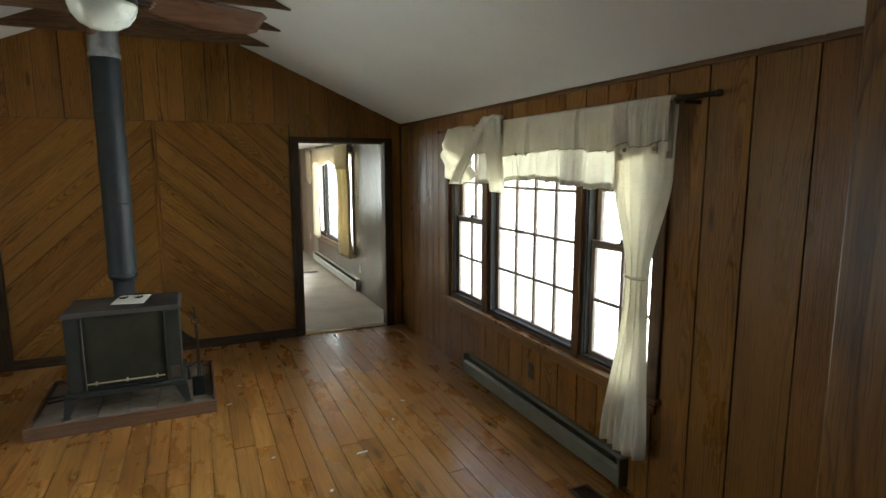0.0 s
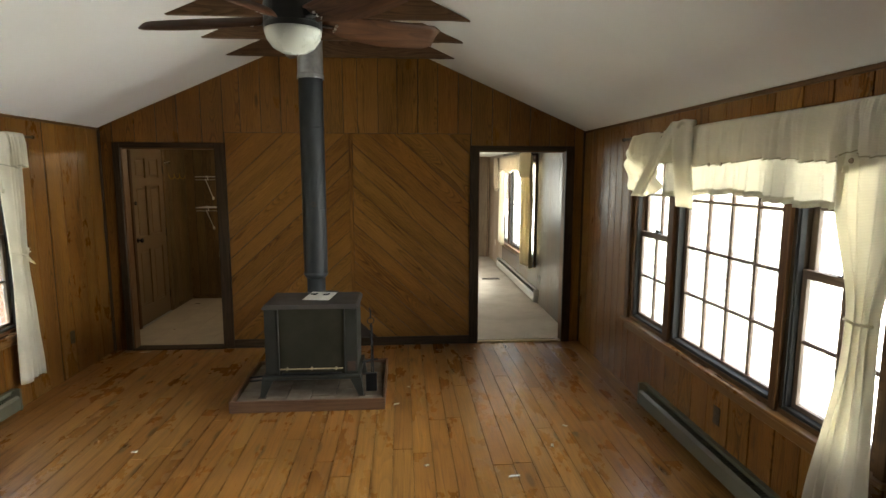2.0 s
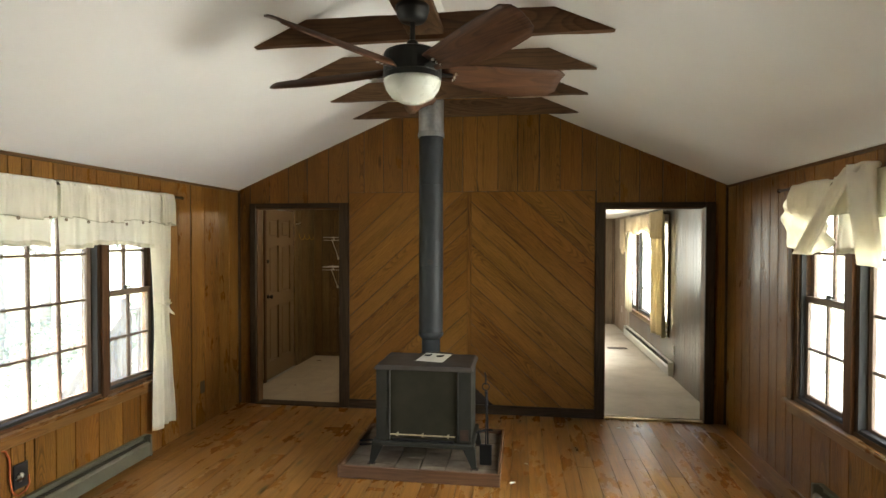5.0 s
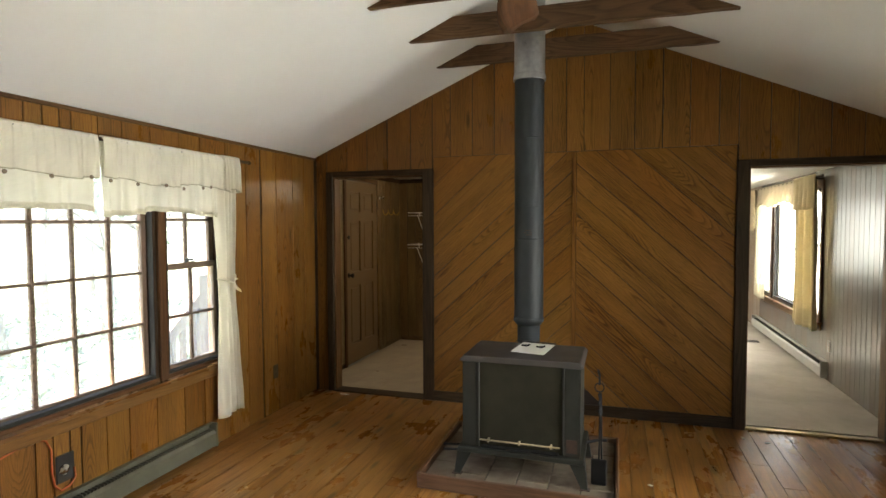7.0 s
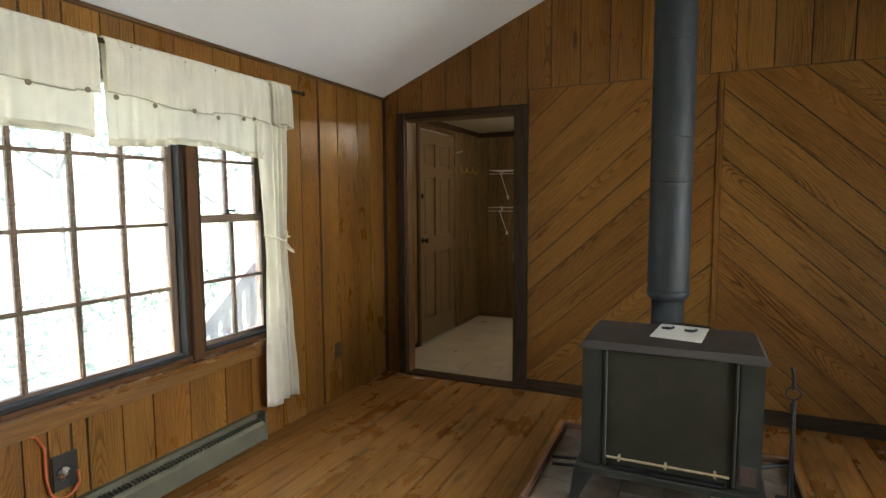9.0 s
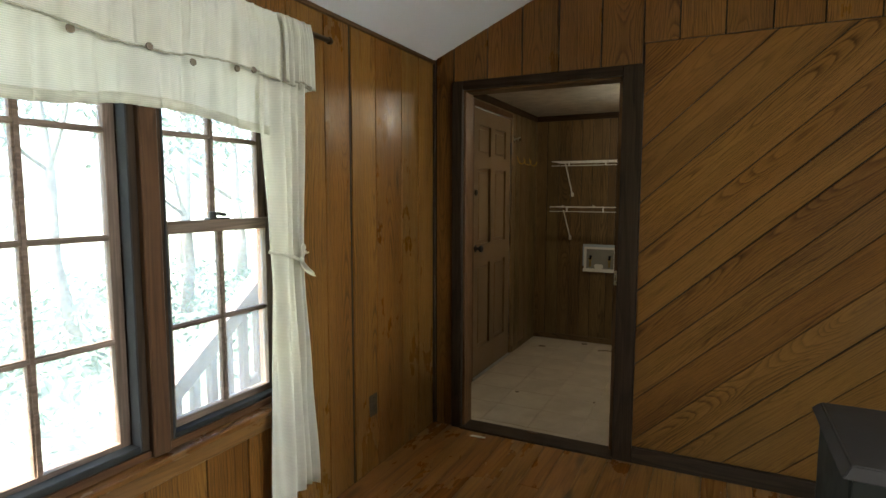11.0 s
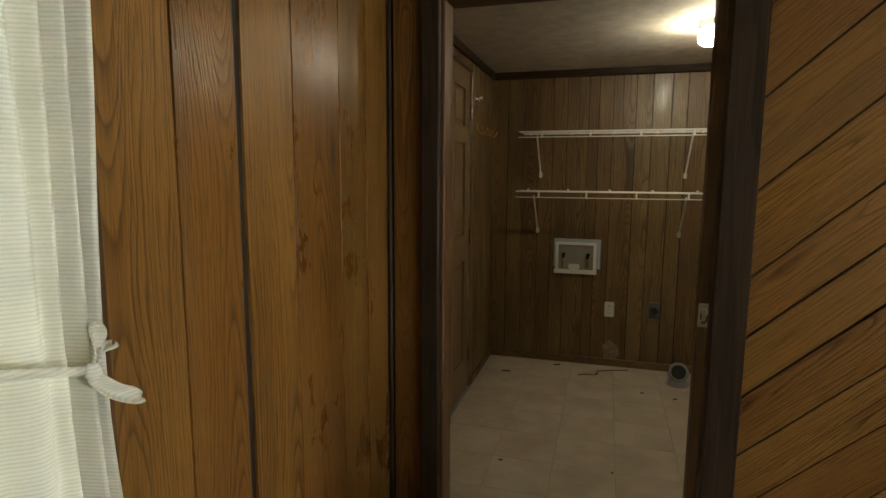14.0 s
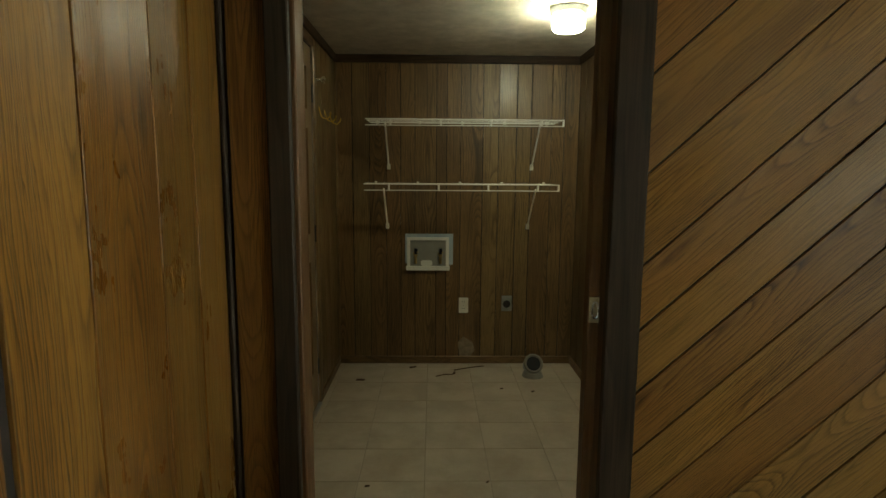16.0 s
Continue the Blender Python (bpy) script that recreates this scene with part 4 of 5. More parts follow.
tools = thing("fire_tools", pose(2.70, -1.42, BRICKTOP), "black iron fireplace shovel and poker standing on the hearth", "fire tools")
part("shovel_handle", tube([(0, 0, 0.15), (0.003, 0.0, 0.4), (0, 0, 0.56)], 0.0045, 8), IRON, tools)
part("twisted_grip", tube([(0.006 * math.cos(k * 1.6), 0.006 * math.sin(k * 1.6), 0.42 + k * 0.012) for k in range(12)], 0.005, 8), IRON, tools)
part("ring", tube([(0.026 * math.cos(2 * math.pi * k / 14), 0, 0.585 + 0.026 * math.sin(2 * math.pi * k / 14)) for k in range(14)], 0.0036, 6, True), IRON, tools)
part("hook", tube([(0, 0, 0.60), (0.0, 0.0, 0.66), (-0.008, 0, 0.69)], 0.006, 8), IRON, tools)
part("shovel_pan", soft_box(-0.045, 0.045, -0.006, 0.012, 0.0, 0.155, 0.006), IRON, tools)
part("poker", tube([(0.018, 0.03, 0.0), (0.012, 0.02, 0.3), (0.008, 0.01, 0.55)], 0.006, 8), IRON, tools)

# ---- baseboard heaters ----
def heater(name, m, length, paint, label, group):
    """Local x along the wall, y out into the room."""
    th = thing(name, m, label, "baseboard heater", group)
    def run(pts, x0, x1):
        v = [(x0, a, b) for a, b in pts] + [(x1, a, b) for a, b in pts]
        c = len(pts)
        return v, [tuple(range(c)), tuple(reversed(range(c, 2 * c)))] + [(i, i + c, (i + 1) % c + c, (i + 1) % c) for i in range(c)]
    part("front_cover", run([(0.052, 0.03), (0.066, 0.03), (0.066, 0.120), (0.050, 0.140), (0.047, 0.136), (0.058, 0.118)], 0.02, length - 0.02), paint, th)
    part("back_plate", run([(0.0, 0.02), (0.006, 0.02), (0.006, 0.176), (0.030, 0.182), (0.030, 0.188), (0.0, 0.188)], 0.02, length - 0.02), paint, th)
    part("element_well", box(0.02, length - 0.02, 0.006, 0.052, 0.03, 0.125), DARKSLOT, th)
    fins = [box(0.03 + 0.022 * i, 0.036 + 0.022 * i, 0.008, 0.046, 0.125, 0.150) for i in range(int((length - 0.06) / 0.022))]
    tagged(part("grille", joined(*fins), HEATERPAINT, th), kind="stuff")
    for x in (0.0, length - 0.022):
        part("end_cap", soft_box(x, x + 0.022, 0.0, 0.069, 0.018, 0.190, 0.004), paint, th)
    return th


heater("baseboard_heater", pose(0.0, -1.50, 0, 0, 0, -90), 2.2, HEATERPAINT, "grey-green enamelled baseboard heater under the window, dusty", "baseboard heaters")
heater("baseboard_heater", pose(W, -3.66, 0, 0, 0, 90), 1.96, HEATERPAINT, "grey-green enamelled baseboard heater under the window, dusty", "baseboard heaters")
heater("baseboard_heater", pose(FX, 1.72, 0.01, 0, 0, 90), 3.05, HEATERWHITE, "cream enamelled baseboard heater in the far room", "baseboard heaters")


# ---- outlets ----
def outlet(m, paint, slots, label, w=0.07, h=0.115):
    """A plate on a wall: local x along it, y out of it."""
    th = thing("electrical_outlet", m, label, "outlet", "wall outlets")
    part("cover_plate", soft_box(-w / 2, w / 2, 0.0, 0.006, -h / 2, h / 2, 0.003, 2), paint, th)
    for z in (-0.026, 0.026):
        r = part("receptacle", soft_box(-0.017, 0.017, 0.005, 0.009, z - 0.016, z + 0.016, 0.004), paint, th)
        part("slot", joined(box(-0.009, -0.006, 0.0085, 0.0095, z - 0.004, z + 0.008), box(0.006, 0.009, 0.0085, 0.0095, z - 0.004, z + 0.008)), slots, r)
    part("screw", moved(turned([(0.003, 0.0), (0.003, 0.002)], 8), pose(0, 0.006, 0, -90)), CHROME, th)
    return th


outlet(pose(0, -0.695, 0.348, 0, 0, -90), BROWNPLASTIC, DARKSLOT, "dark brown outlet plate on the panelling")
outlet(pose(W, -2.67, 0.35, 0, 0, 90), BROWNPLASTIC, DARKSLOT, "dark brown outlet plate under the window")
outlet(pose(FX, 1.70, 0.36, 0, 0, 90), WHITEPLASTIC, DARKSLOT, "ivory outlet plate on grey panelling")
outlet(pose(FX, 5.35, 0.42, 0, 0, 90), WHITEPLASTIC, DARKSLOT, "ivory outlet plate at the far room's end")
outlet(pose(0.823, LY1, 0.442, 0, 0, 180), WHITEPLASTIC, DARKSLOT, "white outlet plate low on the laundry wall")
dryer = thing("dryer_outlet", pose(1.142, LY1, 0.457, 0, 0, 180), "grey steel plate with a round black dryer socket", "outlet")
part("cover_plate", soft_box(-0.038, 0.038, 0, 0.005, -0.058, 0.058, 0.003), GALVANISED, dryer)
part("socket", moved(turned([(0.027, 0), (0.027, 0.008), (0.022, 0.010)], 20), pose(0, 0.004, -0.004, -90)), BLACKPLASTIC, dryer)
cordbox = thing("range_outlet", pose(0, -2.608, 0.325, 0, 0, -90), "black heavy-duty outlet plate with a round chrome dial", "outlet")
part("cover_plate", soft_box(-0.052, 0.052, 0, 0.010, -0.075, 0.075, 0.004, 2), BLACKPLASTIC, cordbox)
part("dial", moved(turned([(0.026, 0), (0.026, 0.012), (0.018, 0.018), (0.008, 0.030), (0.004, 0.032)], 20), pose(0.012, 0.008, -0.005, -90)), CHROME, cordbox, "chrome dial", smooth=True)
cord = part("extension_cord", tube([(0.012, -3.3, 0.40), (0.012, -3.0, 0.49), (0.012, -2.83, 0.525), (0.012, -2.76, 0.53), (0.012, -2.71, 0.505), (0.012, -2.685, 0.45), (0.014, -2.687, 0.33), (0.016, -2.675, 0.255), (0.018, -2.64, 0.215), (0.018, -2.59, 0.225), (0.018, -2.56, 0.26), (0.016, -2.565, 0.31)], 0.0055, 8), ORANGECORD, None, smooth=True)
tagged(cord, "orange extension cord looped against the panelling", "cord")


# ---- curtains ----
def drape(name, parent, material, func, nu=60, nv=24, label=""):
    """Cloth from a function of (u, v), both 0 to 1, v downwards; 2 mm thick."""
    verts = [func(i / nu, k / nv) for k in range(nv + 1) for i in range(nu + 1)]
    faces = [(k * (nu + 1) + i, k * (nu + 1) + i + 1, (k + 1) * (nu + 1) + i + 1, (k + 1) * (nu + 1) + i) for k in range(nv) for i in range(nu)]
    ob = part(name, (verts, faces), material, parent, label, smooth=True)
    mod = ob.modifiers.new("cloth", "SOLIDIFY")
    mod.thickness = 0.002
    return ob


def ripple(u, seed, n):
    return 0.55 * math.sin(2 * math.pi * n * u + seed) + 0.3 * math.sin(2 * math.pi * n * 1.73 * u + 2.1 * seed) + 0.25 * math.sin(2 * math.pi * n * 0.41 * u + 3.3 * seed)


def valance(th, a, b, z, drop, flap, seed, out=0.075, gather=0.0, folds=5, mat=None):
    """A pleated strip on a rod with a buttoned flap over it; local x along the wall, y out."""
    mat = mat or MUSLIN
    wide = b - a
    def pleat(u, k):
        s = ripple(u, seed + k, folds) + 0.5 * ripple(u, seed * 1.7 + k, folds * 3.1)
        return math.copysign(abs(s) ** 0.7, s)
    def lower(u, v):
        x = a + wide * u + 0.006 * v * math.sin(31 * u + seed)
        return (x, out - 0.012 + 0.026 * v * pleat(u, 0), z - (drop + 0.018 * math.sin(7 * u + seed) + 0.006 * pleat(u, 0)) * v)
    def upper(u, v):
        x = a + wide * u + 0.005 * v * math.sin(27 * u + seed)
        arch = math.sin(min(1, v * 2.6) * math.pi / 2)
        sag = 0.012 * math.sin(9 * u + seed * 2) + 0.008 * pleat(u, 1)
        tuck = 0.004 * (1 - v)
        crimp = 0.006 * ripple(u, seed * 0.7, max(9, wide * 26)) * (1 - 0.55 * v)
        return (x, out + 0.012 + 0.014 * arch + tuck + crimp + (0.006 + 0.018 * v) * pleat(u, 1), z + 0.020 - 0.006 * (1 - arch) - (flap + sag) * v)
    drape("lining", th, LININGCLOTH, lower, 150)
    drape("flap", th, mat, upper, 200)
    for name, edge, tall in (("hem", lower, 0.032), ("flap_hem", upper, 0.006)):
        def strip_at(u, v, edge=edge, tall=tall):
            p = edge(u, 1.0)
            return (p[0], p[1] + 0.003, p[2] + tall * (1 - v) - 0.003)
        drape(name, th, HEMCLOTH if name == "hem" else OLIVEHEM, strip_at, 200, 2)
    part("heading", tube([(a, out - 0.004, z + 0.004), ((a + b) / 2, out - 0.004, z + 0.005), (b, out - 0.004, z + 0.004)], 0.016, 10), mat, th, smooth=True)


def button(th, x, z, out):
    part("button", moved(turned([(0.009, 0), (0.0115, 0.003), (0.0105, 0.007), (0.005, 0.0055)], 14), pose(x, out, z, -90)), BUTTONHORN, th, "bronze-brown button")


def panel(th, name, spans, seed, out, folds=6, mat=None, deep=0.022, bias=1.0):
    """A hanging curtain; spans are (z, from, to) from the top down; bias crowds its folds to one side."""
    def at(z):
        for (z1, a1, b1), (z2, a2, b2) in zip(spans, spans[1:]):
            if z <= z1 and z >= z2:
                k = (z1 - z) / (z1 - z2)
                k = k * k * (3 - 2 * k)
                return a1 + (a2 - a1) * k, b1 + (b2 - b1) * k
        return spans[-1][1:]
    z0, z9 = spans[0][0], spans[-1][0]
    wide = max(b - a for _, a, b in spans)
    def f(u, v):
        z = z0 + (z9 - z0) * v
        a, b = at(z)
        d = deep * (0.6 + 0.6 * (b - a) / wide)
        return (a + (b - a) * u, out + d * (0.75 * math.sin(2 * math.pi * folds * (1 - (1 - u) ** bias + 0.07 * math.sin(5 * u + seed)) + seed + 0.5 * math.sin(3 * v)) + 0.35 * math.sin(2 * math.pi * folds * 0.53 * u + 2 * seed + v)) + 0.005 * math.sin(23 * u + 9 * v), z + 0.012 * math.sin(6 * u + seed) * v)
    return drape(name, th, mat or MUSLIN, f, 72, 40)


def rod(name, m, a, b, z, out, label):
    th = thing(name, m, label, "curtain rod", "curtain rods")
    part("bar", tube([(a, out, z), (b, out, z)], 0.011, 12), DARKTRIM, th, smooth=True)
    for x in (a, b):
        part("finial", moved(turned([(0.011, 0), (0.016, 0.008), (0.013, 0.022), (0.004, 0.03)], 12), pose(x, out, z, 0, 90 if x == b else -90)), DARKTRIM, th)
    for x in (a + 0.16, b - 0.16):
        part("bracket", soft_box(x - 0.007, x + 0.007, 0.0, out + 0.010, z - 0.026, z - 0.008, 0.004), DARKTRIM, th)
    return th


def tie_tail(th, start, end, w0, w1, bend, out):
    """One loose cloth end of a bow, widening from the knot to a ragged round tip."""
    d = Vector((end[0] - start[0], end[1] - start[1]))
    side = Vector((-d.y, d.x)).normalized()
    def f(u, v):
        w = (w0 + (w1 - w0) * v ** 0.7) * (1.0 if v < 0.75 else max(0.25, math.sqrt(max(0.0, 1 - ((v - 0.75) / 0.27) ** 2))))
        c = Vector(start) + d * v + side * (bend * math.sin(math.pi * v) + (u - 0.5) * w)
        return (c.x, out + 0.006 * math.sin(5 * v + 4 * u) + 0.004 * math.sin(9 * u), c.y + 0.004 * math.sin(7 * u) * v)
    drape("tie_end", th, MUSLIN, f, 10, 16)


def bow(th, x, z, out):
    band = [(x + 0.15, out - 0.02, z + 0.044), (x + 0.12, out + 0.004, z + 0.036), (x + 0.06, out + 0.010, z + 0.020), (x, out, z)]
    part("tie_band", tube(band, 0.0065, 8), MUSLIN, th, smooth=True)
    part("knot", moved(turned([(0.002, -0.014), (0.010, -0.008), (0.012, 0.0), (0.009, 0.009), (0.002, 0.014)], 12), pose(x, out + 0.004, z, 0, 35)), MUSLIN, th, smooth=True)
    tie_tail(th, (x, z - 0.004), (x - 0.082, z - 0.068), 0.016, 0.030, 0.008, out)
    tie_tail(th, (x, z + 0.004), (x - 0.014, z + 0.062), 0.012, 0.02, 0.004, out + 0.002)
    tie_tail(th, (x - 0.008, z + 0.01), (x - 0.034, z + 0.03), 0.006, 0.007, -0.006, out + 0.004)


LM, RM = pose(0, 0, 0, 0, 0, -90), pose(W, 0, 0, 0, 0, 90)   # local y points into the room; west x = -y, east x = y
rod("curtain_rod", LM, 1.12, 3.95, 2.083, 0.078, "dark wooden curtain rod above the window")
vw = thing("valance", LM, "cream muslin valance with dark buttons, gathered on the rod", "valance", "window valances")
valance(vw, 1.40, 2.395, 2.085, 0.405, 0.243, 1.2, 0.078, folds=4)
valance(vw, 1.27, 1.43, 2.087, 0.225, 0.248, 0.4, 0.090, folds=4)
for x, z in ((1.576, 1.868), (1.651, 1.858), (1.826, 1.842), (1.972, 1.855), (2.187, 1.848), (2.37, 1.856)):
    button(vw, x, z, 0.108)
vw2 = thing("valance", LM, "cream muslin valance panel with dark buttons beside a gap", "valance", "window valances")
valance(vw2, 2.43, 3.85, 2.085, 0.405, 0.235, 3.4, 0.078, folds=4)
for x, z in ((2.488, 1.866), (2.707, 1.855), (2.93, 1.858), (3.15, 1.86)):
    button(vw2, x, z, 0.108)
cw = thing("curtain", LM, "long cream muslin curtain tied back with a bow", "curtain", "window curtains")
panel(cw, "curtain_panel", [(2.07, 1.29, 1.50), (1.75, 1.308, 1.515), (1.24, 1.318, 1.485), (1.16, 1.316, 1.478), (0.7, 1.29, 1.485), (0.21, 1.255, 1.50)], 0.5, 0.075, 4, bias=1.8)
bow(cw, 1.35, 1.182, 0.104)

rod("curtain_rod", RM, -4.15, -1.27, 2.083, 0.09, "dark wooden curtain rod above the window")
ve = thing("valance", RM, "cream muslin valance bunched and knotted over the rod", "valance", "window valances")
valance(ve, -3.60, -2.02, 2.085, 0.405, 0.235, 0.9, 0.095, folds=7)
valance(ve, -3.93, -3.58, 2.085, 0.25, 0.22, 2.0, 0.10, folds=3)
for x in (-2.63, -2.75, -3.66, -3.86):
    button(ve, x, 1.862, 0.128)


def swag(u, v):
    x = -2.0 + 0.55 * u
    dip = math.sin(math.pi * min(1, u * 1.05)) * 0.06
    return (x, 0.10 + 0.05 * math.sin(math.pi * v) + 0.014 * ripple(u, 1.1, 3) * (0.3 + v) + 0.012 * math.sin(17 * v + 4 * u), 2.085 - (0.38 + dip) * v + 0.02 * math.sin(8 * v + 3 * u))


drape("bunched_swag", ve, MUSLIN, swag, 40, 28)
drape("flap", ve, MUSLIN, lambda u, v: (-1.98 + 0.46 * u, 0.13 + 0.03 * math.sin(3 * v) + 0.012 * ripple(u, 4.1, 4), 2.095 - (0.21 + 0.02 * math.sin(5 * u)) * v), 40, 12)
drape("hanging_sash", ve, MUSLIN, lambda u, v: (-2.46 + 0.22 * u - 0.07 * v + 0.01 * math.sin(5 * v), 0.150 + 0.016 * math.sin(9 * u + v) + 0.02 * u, 2.125 - 0.53 * v + 0.015 * u), 12, 20)
drape("hanging_sash", ve, MUSLIN, lambda u, v: (-2.36 + 0.15 * u + 0.50 * v + 0.06 * u * v, 0.160 + 0.016 * math.sin(7 * u + v), 2.13 - 0.47 * v + 0.02 * math.sin(4 * v)), 12, 20)
part("sash_loop", tube([(-2.45, 0.14, 2.115), (-2.34, 0.145, 2.13), (-2.23, 0.14, 2.12)], 0.018, 10), MUSLIN, ve, smooth=True)
ce = thing("curtain", RM, "long cream muslin curtain pinched at its tie", "curtain", "window curtains")
panel(ce, "curtain_panel", [(2.06, -3.95, -3.56), (1.75, -3.94, -3.575), (1.235, -3.815, -3.695), (1.20, -3.815, -3.695), (0.27, -3.86, -3.555)], 1.5, 0.10, 5)
part("tie_band", tube([(-3.83, 0.115, 1.23), (-3.76, 0.138, 1.225), (-3.685, 0.115, 1.228)], 0.006, 8), MUSLIN, ce)

FM = pose(FX, 0, 0, 0, 0, 90)
rod("curtain_rod", FM, 1.80, 5.0, 2.085, 0.075, "dark curtain rod in the far room")
vf = thing("valance", FM, "peach and yellow ruffled valance in the far room", "valance", "window valances")
drape("ruffle", vf, CREAMCLOTH, lambda u, v: (2.3 + 2.55 * u, 0.09 + 0.022 * math.sin(2 * math.pi * 14 * u) * (0.3 + v), 2.10 - (0.26 + 0.03 * math.sin(15 * u)) * v), 120, 10)
drape("ruffle", vf, YELLOWCLOTH, lambda u, v: (1.85 + 0.75 * u, 0.115 + 0.02 * math.sin(2 * math.pi * 5 * u) * (0.3 + v), 2.11 - 0.36 * v), 50, 10)
drape("jabot", vf, CREAMCLOTH, lambda u, v: (4.45 + 0.42 * u, 0.12 + 0.025 * math.sin(2 * math.pi * 4 * u), 2.09 - (0.62 - 0.25 * abs(u - 0.4)) * v), 40, 14)
cf = thing("curtain", FM, "yellow curtain panel hanging beside the blind", "curtain", "window curtains")
panel(cf, "curtain_panel", [(2.06, 1.90, 2.66), (1.2, 1.88, 2.60), (0.47, 1.86, 2.66)], 0.7, 0.085, 5, YELLOWCLOTH, 0.03)
sh = thing("curtain", FM, "white sheer curtain at the far side of the window", "curtain", "window curtains")
panel(sh, "curtain_panel", [(2.03, 4.15, 4.62), (1.2, 4.2, 4.66), (0.52, 4.12, 4.72)], 2.7, 0.06, 6, MUSLIN, 0.02)
for a, b in ((2.03, 2.55), (3.98, 4.55)):
    bl = thing("window_blind", FM, "white slatted blind lowered over the sash", "blind", "window blinds")
    part("headrail", soft_box(a, b, 0.0, 0.03, 1.94, 1.97, 0.003), BLIND, bl)
    part("slats", joined(*[moved(box(a, b, -0.011, 0.011, -0.0006, 0.0006), pose(0, 0.014, 1.935 - 0.025 * i, 35)) for i in range(53)]), BLIND, bl)

# ---- floor registers and litter ----
def register(m, label):
    th = thing("floor_register", m, label, "floor vent", "floor registers")
    part("frame", joined(box(-0.15, 0.15, -0.065, -0.05, 0, 0.005), box(-0.15, 0.15, 0.05, 0.065, 0, 0.005), box(-0.15, -0.135, -0.05, 0.05, 0, 0.005), box(0.135, 0.15, -0.05, 0.05, 0, 0.005)), BROWNPLASTIC, th)
    part("louvres", joined(*[box(-0.135 + 0.0135 * i, -0.129 + 0.0135 * i, -0.05, 0.05, 0.0005, 0.004) for i in range(20)]), BROWNPLASTIC, th)
    return th


register(pose(4.62, -3.68, 0.002, 0, 0, 90), "dark metal floor register in the pine boards")
register(pose(4.47, 3.6, 0.006, 0, 0, 0), "dark metal floor register in the carpet")
for x, y, a, s in ((3.62, -2.66, 10, 1.0), (3.95, -2.3, 80, 0.55), (4.12, -2.02, 140, 0.5), (3.1, -2.5, 40, 0.35), (2.9, -1.55, 25, 0.6), (3.0, -1.2, 160, 0.4), (3.35, -3.0, 70, 0.4), (1.2, -2.2, 15, 0.5), (0.34, -0.09, 5, 1.2), (3.85, -0.25, 30, 0.5), (3.7, -0.2, 100, 0.6)):
    c = part("litter_scrap", slab([(-0.04 * s, -0.008), (0.035 * s, -0.010), (0.04 * s, 0.006), (-0.03 * s, 0.011)], 0.004, 0.001), PAPER, None)
    c.matrix_basis = pose(x, y, 0.0008, 0, 0, a)
    tagged(c, "small pale scrap of litter on the floor", "scrap", "floor litter")

# ---- laundry room ----
ld = thing("door_1", pose(LX0, 0, 0), "closed tan six-panel door with a dark knob", "door", kind="structure")
DY0, DY1, DZ = 0.82, 1.66, 2.10
ys = [DY0, DY0 + 0.115, (DY0 + DY1) / 2 - 0.05, (DY0 + DY1) / 2 + 0.05, DY1 - 0.115, DY1]
zs = [0.012, 0.23, 0.90, 1.06, 1.65, 1.75, 1.98, DZ]
leaf = part("leaf", joined(*[box(-0.035, -0.004, a, b, zs[0], zs[-1]) for a, b in ((ys[0], ys[1]), (ys[2], ys[3]), (ys[4], ys[5]))],
                           *[box(-0.035, -0.004, a, b, c, d) for a, b in ((ys[1], ys[2]), (ys[3], ys[4])) for c, d in ((zs[0], zs[1]), (zs[2], zs[3]), (zs[4], zs[5]), (zs[6], zs[7]))]), DOORPAINT, ld)
for a, b in ((ys[1], ys[2]), (ys[3], ys[4])):
    for c, d in ((zs[1], zs[2]), (zs[3], zs[4]), (zs[5], zs[6])):
        p = slab([(a, c), (b, c), (b, d), (a, d)], 0.006, 0.001)
        q = slab([(a + 0.025, c + 0.025), (b - 0.025, c + 0.025), (b - 0.025, d - 0.025), (a + 0.025, d - 0.025)], 0.016, 0.010)
        turn = Matrix(((0, 0, 1, -0.026), (1, 0, 0, 0), (0, 1, 0, 0), (0, 0, 0, 1)))
        part("panel", joined(moved(p, turn), moved(q, turn)), DOORPAINT, leaf)
part("knob", moved(turned([(0.028, 0), (0.028, 0.006), (0.012, 0.012), (0.012, 0.03), (0.026, 0.042), (0.026, 0.056), (0.012, 0.064)], 20), pose(-0.004, DY0 + 0.065, 1.03, 0, 90)), IRON, leaf, "dark bronze knob", smooth=True)
part("deadbolt", moved(turned([(0.024, 0), (0.022, 0.010), (0.008, 0.012)], 16), pose(-0.004, DY0 + 0.065, 1.46, 0, 90)), IRON, leaf)
for z in (0.24, 1.05, 1.85):
    part("hinge", soft_box(-0.006, 0.006, DY1 - 0.004, DY1 + 0.012, z - 0.05, z + 0.05, 0.003), IRON, ld)
length_box((-0.004, 0.765, 0), (0.014, DY0 - 0.004, 2.155), BROWNTRIM, "casing", ld)
length_box((-0.004, DY1 + 0.004, 0), (0.012, 1.712, 2.155), LAUNDRYPANEL, "casing", ld)
length_box((-0.004, DY0 - 0.004, DZ + 0.004), (0.012, DY1 + 0.004, 2.155), BROWNTRIM, "casing", ld)
length_box((-0.035, DY0 - 0.01, 0), (0.02, DY1 + 0.01, 0.012), GALVANISED, "sill", ld)
lt = thing("trim_laundry", Matrix.Identity(4), "dark brown cove and base strips round the laundry", "trim", kind="structure")
length_box((LX0, LY1 - 0.02, LZ - 0.055), (LX1, LY1, LZ), DARKTRIM, "cove", lt)
